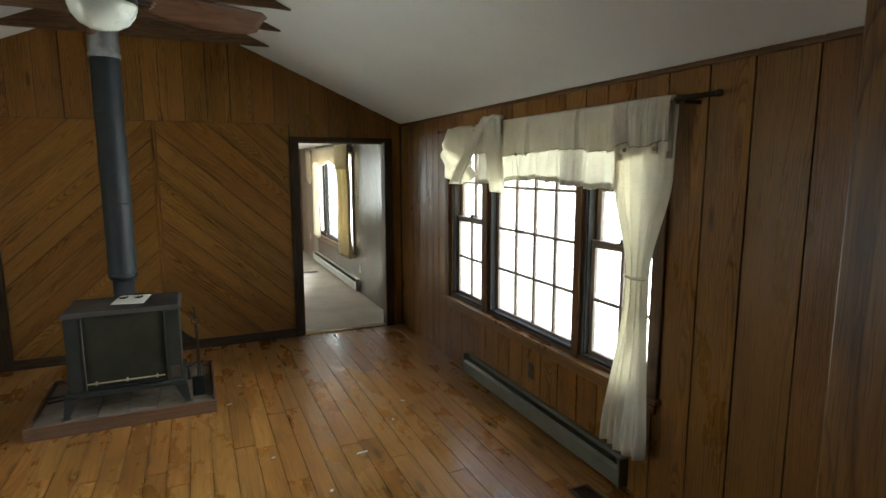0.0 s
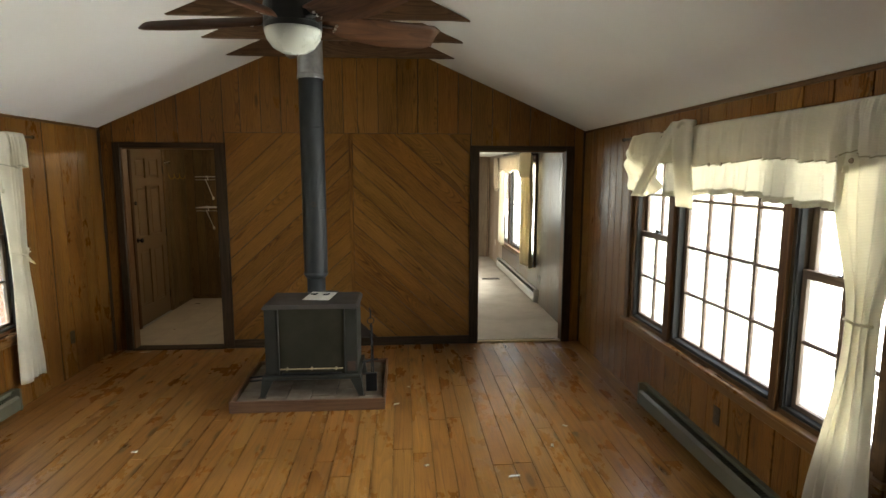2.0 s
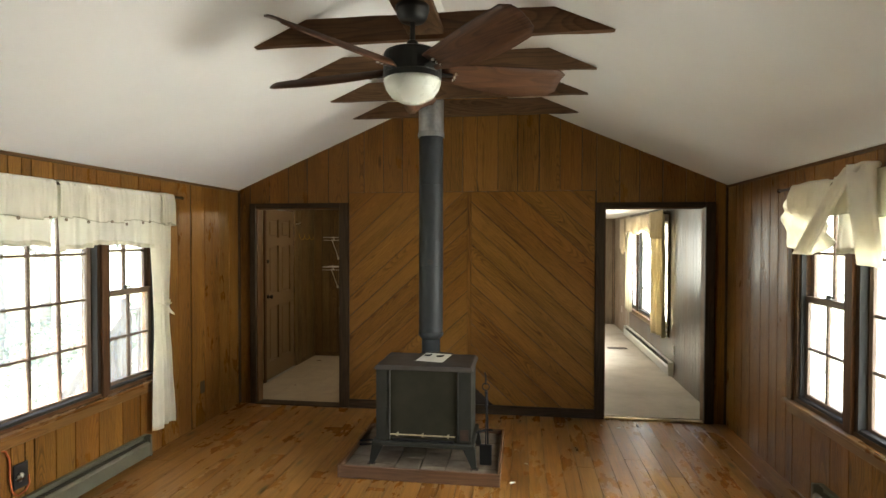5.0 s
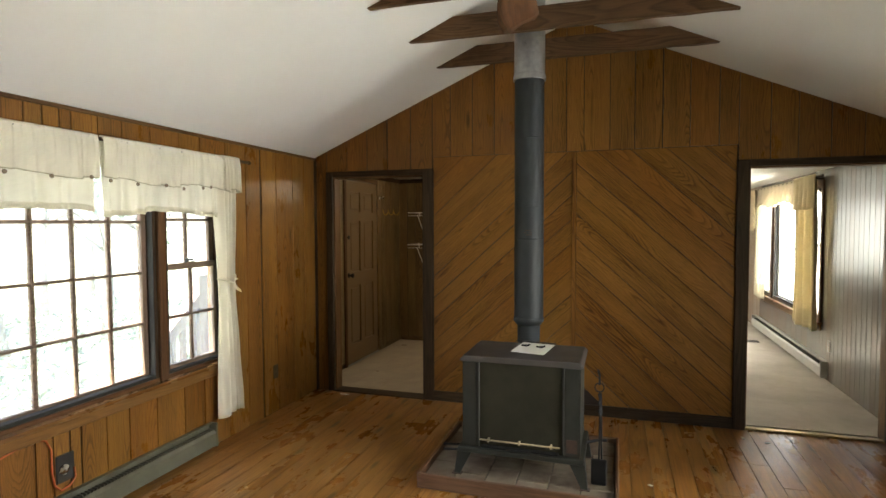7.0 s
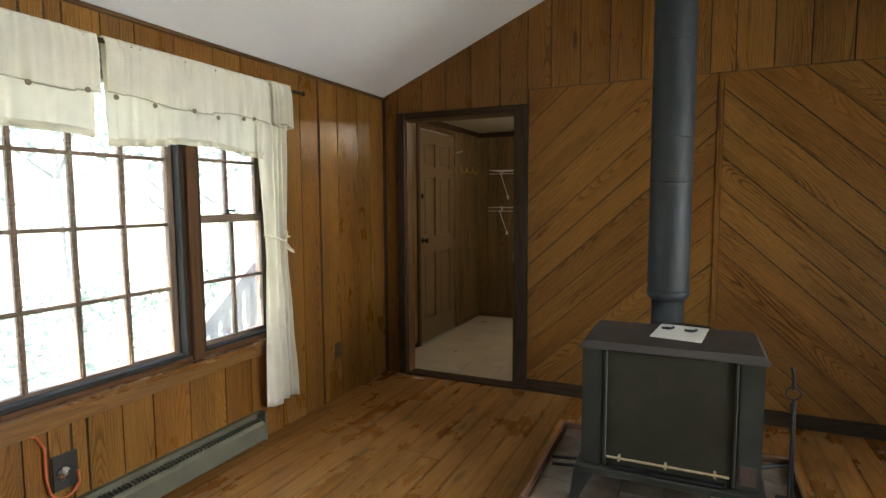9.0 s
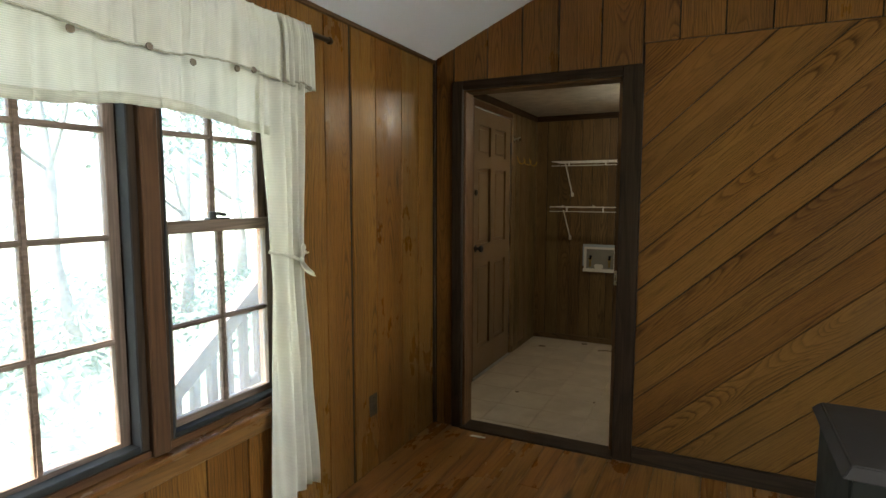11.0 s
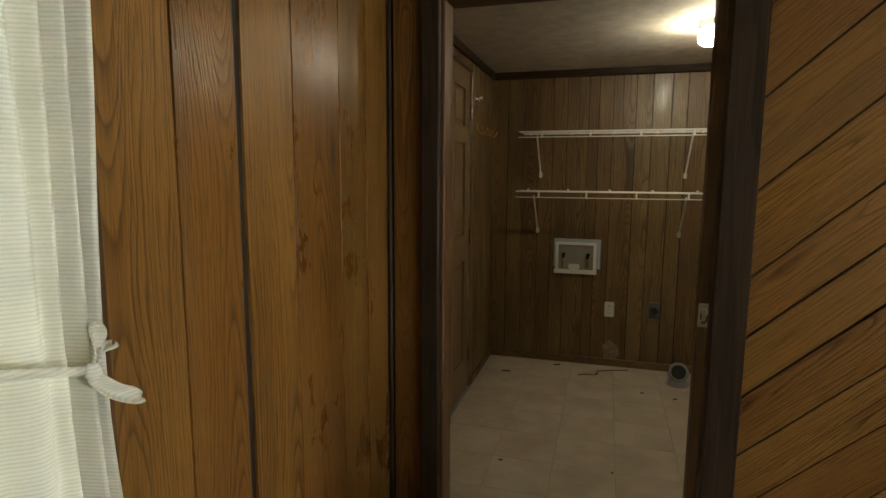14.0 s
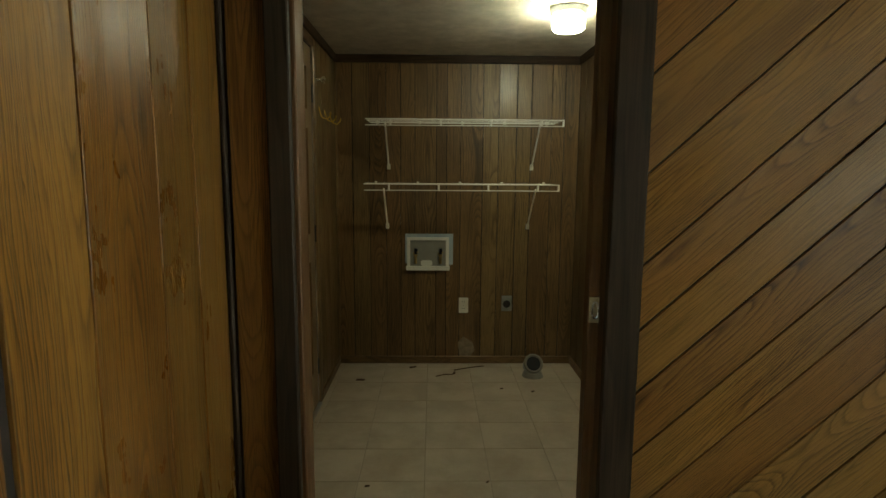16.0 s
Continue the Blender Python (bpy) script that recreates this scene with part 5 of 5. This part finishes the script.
length_box((LX0, LY0, LZ - 0.055), (LX0 + 0.018, LY1 - 0.02, LZ), DARKTRIM, "cove", lt)
length_box((LX1 - 0.018, LY0, LZ - 0.055), (LX1, LY1 - 0.02, LZ), DARKTRIM, "cove", lt)
length_box((LX0, LY1 - 0.016, 0), (LX1, LY1, 0.055), LAUNDRYPANEL, "base_strip", lt)
length_box((LX0, DY1 + 0.06, 0), (LX0 + 0.014, LY1 - 0.016, 0.055), LAUNDRYPANEL, "base_strip", lt)
length_box((LX1 - 0.014, LY0, 0), (LX1, LY1 - 0.016, 0.055), LAUNDRYPANEL, "base_strip", lt)
length_box((LX0, LY1 - 0.014, 0.055), (LX0 + 0.014, LY1, LZ - 0.055), LAUNDRYPANEL, "corner_strip", lt)


def shelf(x0, x1, z, label):
    """A ventilated wire shelf on two slanting struts."""
    th = thing("wire_shelf", pose(0, LY1, z), label, "shelf", "laundry shelves")
    d = 0.305
    part("front_rail", joined(tube([(x0, -d, 0), (x1, -d, 0)], 0.0035, 6), tube([(x0, -d, -0.040), (x1, -d, -0.040)], 0.0035, 6)), WIREWHITE, th)
    part("back_rail", tube([(x0, -0.012, 0), (x1, -0.012, 0)], 0.003, 6), WIREWHITE, th)
    for q in (0.2, 0.4, 0.6, 0.8):
        part("long_wire", tube([(x0, -d * q, 0.0), (x1, -d * q, 0.0)], 0.0018, 5), WIREWHITE, th)
    for i in range(int((x1 - x0) / 0.11) + 1):
        part("cross_wire", tube([(x0 + 0.11 * i, -0.012, 0.004), (x0 + 0.11 * i, -d, 0.004)], 0.0012, 4), WIREWHITE, th)
    for x in [x0 + 0.165 + 0.33 * i for i in range(int((x1 - x0) / 0.33) + 1)] + [x1 - 0.004]:
        if x <= x1:
            part("rail_clip", soft_box(x - 0.006, x + 0.006, -d - 0.006, -d + 0.004, -0.044, 0.004, 0.002), WIREWHITE, th)
    for x in (x0 + 0.13, x1 - 0.155):
        s = part("strut", joined(tube([(x, -d + 0.01, -0.03), (x, -0.02, -0.295)], 0.006, 6)), WIREWHITE, th)
        part("foot", soft_box(x - 0.012, x + 0.012, -0.022, 0.0, -0.325, -0.285, 0.003), WHITEPLASTIC, s)
    for x in [x0 + 0.05 + 0.3 * i for i in range(5)]:
        part("wall_clip", soft_box(x - 0.008, x + 0.008, -0.02, 0.0, -0.008, 0.014, 0.002), WHITEPLASTIC, th)
    return th


shelf(0.149, 1.452, 1.756, "white coated wire shelf on slanting struts, empty")
shelf(0.137, 1.434, 1.333, "white coated wire shelf on slanting struts, empty")

wb = thing("washer_outlet_box", pose(0, LY1, 0), "white recessed washing machine valve box edged with tape", "valve box")
bx0, bx1, bz0, bz1 = 0.408, 0.712, 0.705, 0.945
part("bezel", joined(box(bx0, bx0 + 0.022, -0.014, 0.0, bz0 + 0.03, bz1), box(bx1 - 0.022, bx1, -0.014, 0.0, bz0 + 0.03, bz1), box(bx0 + 0.022, bx1 - 0.022, -0.014, 0, bz1 - 0.02, bz1), box(bx0 - 0.006, bx1 + 0.006, -0.022, 0, bz0, bz0 + 0.03)), WHITEPLASTIC, wb)
part("recess", joined(box(bx0 + 0.022, bx1 - 0.022, -0.003, 0.0, bz0 + 0.03, bz1 - 0.02)), plain("grey_plastic_recess", (0.25, 0.235, 0.195), 0.5, bump=0), wb)
part("masking_film", joined(box(bx0 - 0.012, bx1 + 0.03, -0.004, 0.0, bz1, bz1 + 0.026), box(bx1, bx1 + 0.03, -0.004, 0.0, bz0 + 0.04, bz1), box(bx0 - 0.014, bx0, -0.004, 0.0, bz0 + 0.05, bz1)), CLEARPLASTIC, wb, "bluish masking tape")
for x in (bx0 + 0.062, bx1 - 0.062):
    v = part("valve", joined(moved(turned([(0.011, 0), (0.011, 0.05), (0.016, 0.055), (0.016, 0.07)], 12), pose(x, -0.015, bz0 + 0.05)), tube([(x - 0.02, -0.02, bz0 + 0.125), (x + 0.02, -0.02, bz0 + 0.135)], 0.006, 6)), BRASS, wb, "brass valve")
    part("hose_end", tube([(x, -0.018, bz0 + 0.12), (x + 0.004, -0.02, bz0 + 0.16)], 0.012, 8), IRON, v)
part("drain", soft_box(bx0 + 0.10, bx1 - 0.12, -0.02, -0.002, bz0 + 0.03, bz0 + 0.075, 0.008, 2), WHITEPLASTIC, wb)

patch = part("wall_patch", slab([(-0.05, -0.07), (0.03, -0.08), (0.065, -0.03), (0.05, 0.03), (-0.02, 0.075), (-0.06, 0.03)], 0.0018, 0.0008), plain("bare_plaster_patch", (0.30, 0.235, 0.16), 0.9, spots=0.4, scale=30.0), None)
patch.matrix_basis = pose(0.845, LY1 + 0.0003, 0.128, 90, 0, 0)
tagged(patch, "rough bare patch low on the panelling", "wall patch")
dv = thing("dryer_vent", pose(1.30, 2.14, 0), "white and grey dryer vent elbow standing up from the floor", "vent pipe")
part("collar", turned([(0.075, 0.0), (0.07, 0.012), (0.062, 0.03), (0.06, 0.034)], 28), VENTGREY, dv)
ring_v, ring_f = tube([(0.058 * math.cos(2 * math.pi * k / 24), 0.058 * math.sin(2 * math.pi * k / 24), 0) for k in range(24)], 0.010, 8, True)
part("mouth_ring", moved((ring_v, ring_f), pose(0, -0.02, 0.095, 62)), VENTGREY, dv, smooth=True)
part("elbow", moved(turned([(0.060, -0.09), (0.058, -0.04), (0.056, 0.0)], 24), pose(0, -0.015, 0.092, 62)), GALVANISED, dv, smooth=True)
part("bore", moved(turned([(0.048, -0.002), (0.050, 0.003)], 24), pose(0, -0.018, 0.095, 62)), DARKSLOT, dv)

lamp = thing("ceiling_lamp", pose(1.262, 1.27, LZ), "lit round ceiling lamp with a white glass drum", "ceiling lamp")
part("base", turned([(0.078, -0.036), (0.087, -0.030), (0.087, 0.0)], 32), GALVANISED, lamp)
part("glass", turned([(0.04, -0.112), (0.068, -0.108), (0.079, -0.096), (0.082, -0.070), (0.080, -0.046), (0.074, -0.034)], 36), LAMPGLOW, lamp, "glowing white glass", smooth=True)
hooks = thing("coat_hooks", pose(LX0, 0, 0), "row of yellow coated hooks on the laundry wall", "hooks")
for y in (1.84, 2.02, 2.2):
    part("hook", tube([(0.0, y, 1.80), (0.006, y, 1.77), (0.02, y, 1.735), (0.05, y, 1.725), (0.07, y, 1.745), (0.074, y, 1.765)], 0.004, 6), YELLOWWIRE, hooks, smooth=True)
catch = thing("door_catch", pose(LX0, 1.745, 1.94), "small chrome wall catch beside the door", "door catch")
part("plate", soft_box(0, 0.006, -0.02, 0.02, -0.03, 0.03, 0.002), CHROME, catch)
part("stem", moved(turned([(0.008, 0), (0.008, 0.03), (0.02, 0.04), (0.02, 0.055), (0.008, 0.06)], 14), pose(0.004, 0, 0, 0, 90)), CHROME, catch, smooth=True)
for x, y, a, s in ((0.10, 2.06, 0, 1.0), (0.45, 2.31, 30, 0.9), (0.75, 2.19, 80, 0.7), (1.05, 1.9, 10, 0.4), (1.25, 1.85, 50, 0.5), (0.3, 0.75, 20, 0.4), (0.85, 0.78, 60, 0.3), (0.62, 0.09, 0, 1.0)):
    c = part("litter_scrap", slab([(-0.03 * s, -0.012 * s), (0.03 * s, -0.015 * s), (0.035 * s, 0.008 * s), (-0.02 * s, 0.016 * s)], 0.004, 0.001), BROWNTRIM, None)
    c.matrix_basis = pose(x, y, 0.0002 if y > LY0 else 0.0115, 0, 0, a)
    tagged(c, "dark crumb of dirt on the vinyl tiles", "scrap", "laundry litter")
for pts in ([(0.75, 2.24), (0.85, 2.29), (0.97, 2.33)], [(0.62, 2.12), (0.69, 2.16), (0.74, 2.15)]):
    c = part("twig", tube([(x, y, 0.004) for x, y in pts], 0.0035, 5), BROWNTRIM, None)
    tagged(c, "thin brown twig lying on the tiles", "twig", "laundry litter")

# ---- outside: deck rail and trees ----
rail_t = thing("deck_railing", pose(-1.5, 0, -0.02), "weathered deck railing with a stair handrail going down", "railing")
def bar(a, b, w, d, name, parent):
    a, b = Vector(a), Vector(b)
    ln = (b - a).length
    ob = part(name, soft_box(0, ln, -w / 2, w / 2, -d / 2, d / 2, 0.004), DECKWOOD, parent)
    ob.matrix_basis = Matrix.Translation(a) @ (b - a).to_track_quat("X", "Z").to_matrix().to_4x4()
    return ob
for y in (0.05, 1.3, 2.6):
    bar((0, y, -0.65), (0, y, 1.1), 0.13, 0.13, "post", rail_t)
bar((0, -1.15, -0.65), (0, -1.15, 0.02), 0.09, 0.09, "post", rail_t)
bar((0, 0.05, 0.96), (0, 2.65, 0.96), 0.13, 0.035, "handrail", rail_t)
bar((0, 0.05, 0.12), (0, 2.6, 0.12), 0.04, 0.08, "bottom_rail", rail_t)
bar((0, 0.10, 0.92), (0, -1.25, -0.14), 0.13, 0.11, "handrail", rail_t)
bar((0, 0.10, 0.20), (0, -1.15, -0.62), 0.04, 0.12, "stringer", rail_t)
for i in range(17):
    bar((0, 0.2 + 0.145 * i, 0.1), (0, 0.2 + 0.145 * i, 0.95), 0.035, 0.035, "baluster", rail_t)
for i in range(8):
    y = -0.05 - 0.14 * i
    zt = 0.94 + (y - 0.10) * 0.785
    bar((0, y, zt - 0.72), (0, y, zt - 0.04), 0.055, 0.055, "baluster", rail_t)
deck = thing("deck", pose(0, 0, 0), "weathered plank deck beside the house", "deck")
for i in range(9):
    bar((-0.25 - 0.143 * i, 0.02, -0.06), (-0.25 - 0.143 * i, 2.7, -0.06), 0.137, 0.035, "plank", deck)
for y in (0.1, 2.6):
    bar((-1.5, y, -0.12), (-0.2, y, -0.12), 0.04, 0.09, "joist", deck)
    bar((-1.4, y, -0.7), (-1.4, y, -0.12), 0.09, 0.09, "post", deck)


def leaves(count, centre, spread, size, r):
    """Small bent leaf blades scattered through a cloud of clumps."""
    verts, faces = [], []
    clumps = [Vector((r.gauss(0, 1) * spread[0], r.gauss(0, 1) * spread[1], r.gauss(0, 1) * spread[2])) + centre for _ in range(max(6, count // 45))]
    for _ in range(count):
        c = r.choice(clumps) + Vector((r.gauss(0, 0.3), r.gauss(0, 0.3), r.gauss(0, 0.22)))
        m = Matrix.Translation(c) @ Euler((r.uniform(-1, 1), r.uniform(-1, 1), r.uniform(0, 6.3))).to_matrix().to_4x4()
        s = size * r.uniform(0.6, 1.3)
        n = len(verts)
        verts += [tuple(m @ Vector(p)) for p in ((-s, 0, 0), (0, s * 0.45, s * 0.12), (s, 0, 0), (0, -s * 0.45, s * 0.12))]
        faces += [(n, n + 1, n + 2), (n, n + 2, n + 3)]
    return verts, faces


def tree(x, y, h, seed):
    r = random.Random(seed)
    th = thing("tree", pose(x, y, -0.72), "slender woodland tree with a gappy green crown", "tree", "woodland trees")
    lean = (r.uniform(-0.5, 0.5), r.uniform(-0.5, 0.5))
    pts = [(lean[0] * k / 6 + r.uniform(-0.08, 0.08), lean[1] * k / 6 + r.uniform(-0.08, 0.08), h * k / 6) for k in range(7)]
    base_r = r.uniform(0.09, 0.16)
    pieces = [tube(pts, [base_r * (1 - 0.13 * k) for k in range(7)], 8)]
    for k in range(9):
        i = r.randint(2, 5)
        p = Vector(pts[i]); a = r.uniform(0, 6.3); ln = r.uniform(0.8, 2.0)
        q = p + Vector((math.cos(a) * ln * 0.5, math.sin(a) * ln * 0.5, ln * 0.35)); e = p + Vector((math.cos(a) * ln, math.sin(a) * ln, ln * 0.9))
        pieces.append(tube([p, q, e], [base_r * 0.35, base_r * 0.22, base_r * 0.08], 6))
    part("trunk", joined(*pieces), BARK, th, smooth=True)
    part("crown", leaves(1300, Vector((lean[0], lean[1], h * 0.8)), (1.1, 1.1, h * 0.16), 0.10, r), LEAF, th)


for i, (x, y) in enumerate(((-5.2, -0.6), (-6.8, 1.6), (-8.5, -2.6), (-7.4, 3.9), (-10.5, 0.2), (-11.5, 5.5), (-12.5, -5.5), (-15, 2.5), (-14, 9.0), (-9.5, 7.2), (10.5, -2.0), (12.5, 2.5), (11.5, 7.5), (14.5, -6.5), (16.0, 12.0), (13.0, -0.5))):
    tree(x, y, 5.0 + (i * 37 % 10) * 0.35, 30 + i)
r = random.Random(9)
sv, sf = joined(*[leaves(420, Vector((x, y, -0.45)), (0.8, 0.8, 0.16), 0.075, r) for x, y in [(-4.0 - 1.6 * (i % 4) + r.uniform(-0.6, 0.6), -5.5 + 1.35 * (i // 2) + r.uniform(-0.6, 0.6)) for i in range(26)] + [(9.0 + 1.5 * (i % 3), -6 + 1.7 * i) for i in range(10)]])
tagged(part("undergrowth", (sv, sf), LEAF, None), "low green woodland undergrowth outside the windows", "undergrowth", kind="stuff")


# ---- boards of walls and floors ----
UP = math.pi / 2


def upright(parent, plane, region, cuts, material, gap=0.0105):
    """Vertical boards; cuts are places along u."""
    strips("plank", plane, region, sorted(-c for c in cuts), UP, 0.008, 0.0009, material, parent, gap)


NP = (Vector((0, 0.008, 0)), X, Z)
slope_l = lambda x: EAVE + PITCH * x
upper = [1.196, 1.365, 1.567, 1.763, 1.965, 2.17, 2.376, 2.518, 2.723, 2.915, 3.123, 3.325, 3.533, 3.67]
left_cuts = [0.014, 0.13, 0.345, 0.55, 0.76, 0.985, 1.196]
right_cuts = [3.67, 3.885, 4.07, 4.28, 4.49, 4.66, 4.846]
upright(north, NP, [(0.014, 0), (0.13, 0), (0.13, slope_l(0.13)), (0.014, slope_l(0.014))], [0.014, 0.13], PANEL)
upright(north, NP, [(0.13, 2.105), (1.196, 2.105), (1.196, slope_l(1.196)), (0.13, slope_l(0.13))], left_cuts[1:], PANEL)
upright(north, NP, [(1.196, 2.21), (3.67, 2.21), (3.67, slope_l(W - 3.67)), (W / 2, RIDGE), (1.196, slope_l(1.196))], upper, PANEL)
upright(north, NP, [(3.67, 2.09), (4.752, 2.09), (4.752, slope_l(W - 4.752)), (3.67, slope_l(W - 3.67))], right_cuts[:-1] + [4.752], PANEL)
upright(north, NP, [(4.752, 0), (4.846, 0), (4.846, slope_l(W - 4.846)), (4.752, slope_l(W - 4.752))], [4.752, 4.846], PANEL)
SL, SR = 0.905, -0.91
AL, AR = math.atan(SL), math.atan(SR)
heights_l = [-0.95, -0.75, -0.53, -0.31, -0.10, 0.114, 0.338, 0.535, 0.737, 0.933, 1.127, 1.396, 1.675, 1.94, 2.20]
heights_r = [0.30, 0.50, 0.70, 0.91, 1.11, 1.31, 1.50, 1.70, 1.90, 2.12, 2.36, 2.60, 2.85, 3.10, 3.4]
strips("board", NP, rect(1.205, 2.425, 0.088, 2.206), [math.cos(AL) * (z - SL * 1.2) for z in heights_l], AL, 0.008, 0.0018, DIAGONAL, north, 0.0075)
strips("board", NP, rect(2.462, 3.66, 0.088, 2.206), [math.cos(AR) * (z - SR * 2.45) for z in heights_r], AR, 0.008, 0.0018, DIAGONAL, north, 0.0075)

WP = (Vector((-0.008, 0, 0)), Y, Z)
wc = [-0.016, -0.20, -0.388, -0.643, -0.86, -1.05, -1.285]
upright(west, WP, rect(-0.851, -0.016, 0, EAVE), wc[:4] + [-0.851], PANEL)
upright(west, WP, rect(-1.285, -0.866, 0, EAVE), [-0.866] + wc[5:], PANEL)
low_w = [-1.285, -1.55, -1.741, -1.978, -2.188, -2.346, -2.507, -2.572, -2.664, -2.757, -2.93, -3.1, -3.3, -3.45, -3.61]
upright(west, WP, rect(-3.61, -1.285, 0, 0.60), low_w, PANEL)
upright(west, WP, rect(-3.61, -1.285, 2.02, EAVE), low_w, PANEL)
upright(west, WP, rect(-6.0, -3.61, 0, EAVE), [-3.61 - 0.2 * i for i in range(13)], PANEL)

EP = (Vector((W + 0.008, 0, 0)), -Y, Z)
ec = [0.016, 0.21, 0.37, 0.54, 0.74, 0.90, 1.04, 1.19, 1.295]
upright(east, EP, rect(0.016, 1.295, 0, EAVE + 0.04), ec, PANEL)
low_e = [1.295, 1.55, 1.78, 1.98, 2.2, 2.36, 2.55, 2.78, 2.98, 3.18, 3.37, 3.58, 3.80]
upright(east, EP, rect(1.295, 3.80, 0, 0.60), low_e, PANEL)
upright(east, EP, rect(1.295, 3.80, 2.02, EAVE + 0.04), low_e, PANEL)
upright(east, EP, rect(3.80, 5.43, 0, EAVE + 0.04), [3.80, 4.035, 4.252, 4.512, 4.70, 4.9, 5.12, 5.28, 5.43], PANEL)

SP = (Vector((0, -5.55, 0)), X, Z)
upright(south, SP, rect(3.54, W, 0, EAVE), [3.54, 3.75, 3.96, 4.17, 4.4, 4.62, W], PANEL)
length_box((3.518, -5.562, 0), (3.538, -5.42, 2.5), PANEL, "end_board", south)

LN = (Vector((0, LY1 + 0.008, 0)), X, Z)
upright(lnorth, LN, rect(LX0, LX1, 0.05, LZ - 0.04), [LX0, 0.02, 0.142, 0.26, 0.363, 0.464, 0.618, 0.691, 0.791, 0.947, 1.059, 1.186, 1.289, 1.434, 1.525, LX1], LAUNDRYPANEL, 0.008)
LWP = (Vector((LX0 - 0.008, 0, 0)), Y, Z)
upright(lwest, LWP, rect(LY0, 0.765, 0.05, LZ), [LY0, 0.3, 0.5, 0.765], LAUNDRYPANEL)
upright(lwest, LWP, rect(1.712, LY1, 0.05, LZ), [1.712, 1.80, 1.93, 2.1, 2.22, LY1], LAUNDRYPANEL)
upright(lwest, LWP, rect(0.765, 1.712, 2.155, LZ), [0.765, 0.95, 1.15, 1.4, 1.712], LAUNDRYPANEL)
LEP = (Vector((LX1 + 0.008, 0, 0)), -Y, Z)
upright(least, LEP, rect(-LY1, -LY0, 0.05, LZ), [-LY1 + 0.16 * i for i in range(14)] + [-LY0], LAUNDRYPANEL)

FEP = (Vector((FX + 0.008, 0, 0)), -Y, Z)
fc = [-0.112 - 0.105 * i for i in range(18)]
upright(feast, FEP, rect(-2.0, -0.112, 0, FZ), fc + [-2.0], GREYPANEL, 0.005)
upright(feast, FEP, rect(-4.6, -2.0, 0, 0.56), [-2.0 - 0.2 * i for i in range(14)], GREYPANEL, 0.005)
upright(feast, FEP, rect(-4.6, -2.0, 2.0, FZ), [-2.0 - 0.2 * i for i in range(14)], GREYPANEL, 0.005)
upright(feast, FEP, rect(-FY, -4.6, 0, FZ), [-4.6 - 0.2 * i for i in range(9)], TANPANEL)
FNP = (Vector((0, FY + 0.008, 0)), X, Z)
upright(fnorth, FNP, rect(3.2, FX, 0, FZ), [3.2 + 0.2 * i for i in range(9)] + [FX], TANPANEL)

# pine floor, boards along the room
FP = (Vector((0, 0, -0.014)), X, Y)
x = -0.005
while x < W:
    w = rng.choice((0.112, 0.118, 0.124, 0.13))
    y = -rng.uniform(0.4, 2.6)
    ends = [0.0]
    while y > -6.2:
        ends.append(y)
        y -= rng.uniform(1.5, 3.4)
    ends.append(-6.2)
    for a, b in zip(ends[1:], ends):
        g = rng.choice((0.0006, 0.0008, 0.0014))
        board("floorboard", FP, rect(max(x + g, 0.0), min(x + w - g, W), a + 0.0012, b - 0.0012), UP, 0.014 + rng.uniform(-0.0006, 0.0004), 0.0007, FLOORWOOD, floor)
    x += w
part("rear_boards", joined(box(0, W, -8, -6.2, -0.016, 0.0)), FLOORWOOD, floor)

# vinyl tiles
for i in range(-1, 6):
    for k in range(-3, 6):
        cx, cy = 0.255 + 0.305 * i - 0.1525, 0.79 + 0.305 * k + 0.1525
        x0, x1, y0, y1 = max(cx - 0.1514, LX0), min(cx + 0.1514, LX1), max(cy - 0.1514, LY0 + 0.008), min(cy + 0.1514, LY1)
        if x1 - x0 > 0.02 and y1 - y0 > 0.02:
            board("tile", (Vector((0, 0, -0.004)), X, Y), rect(x0, x1, y0, y1), 0, 0.004, 0.0012, TILEVINYL, lfloor)
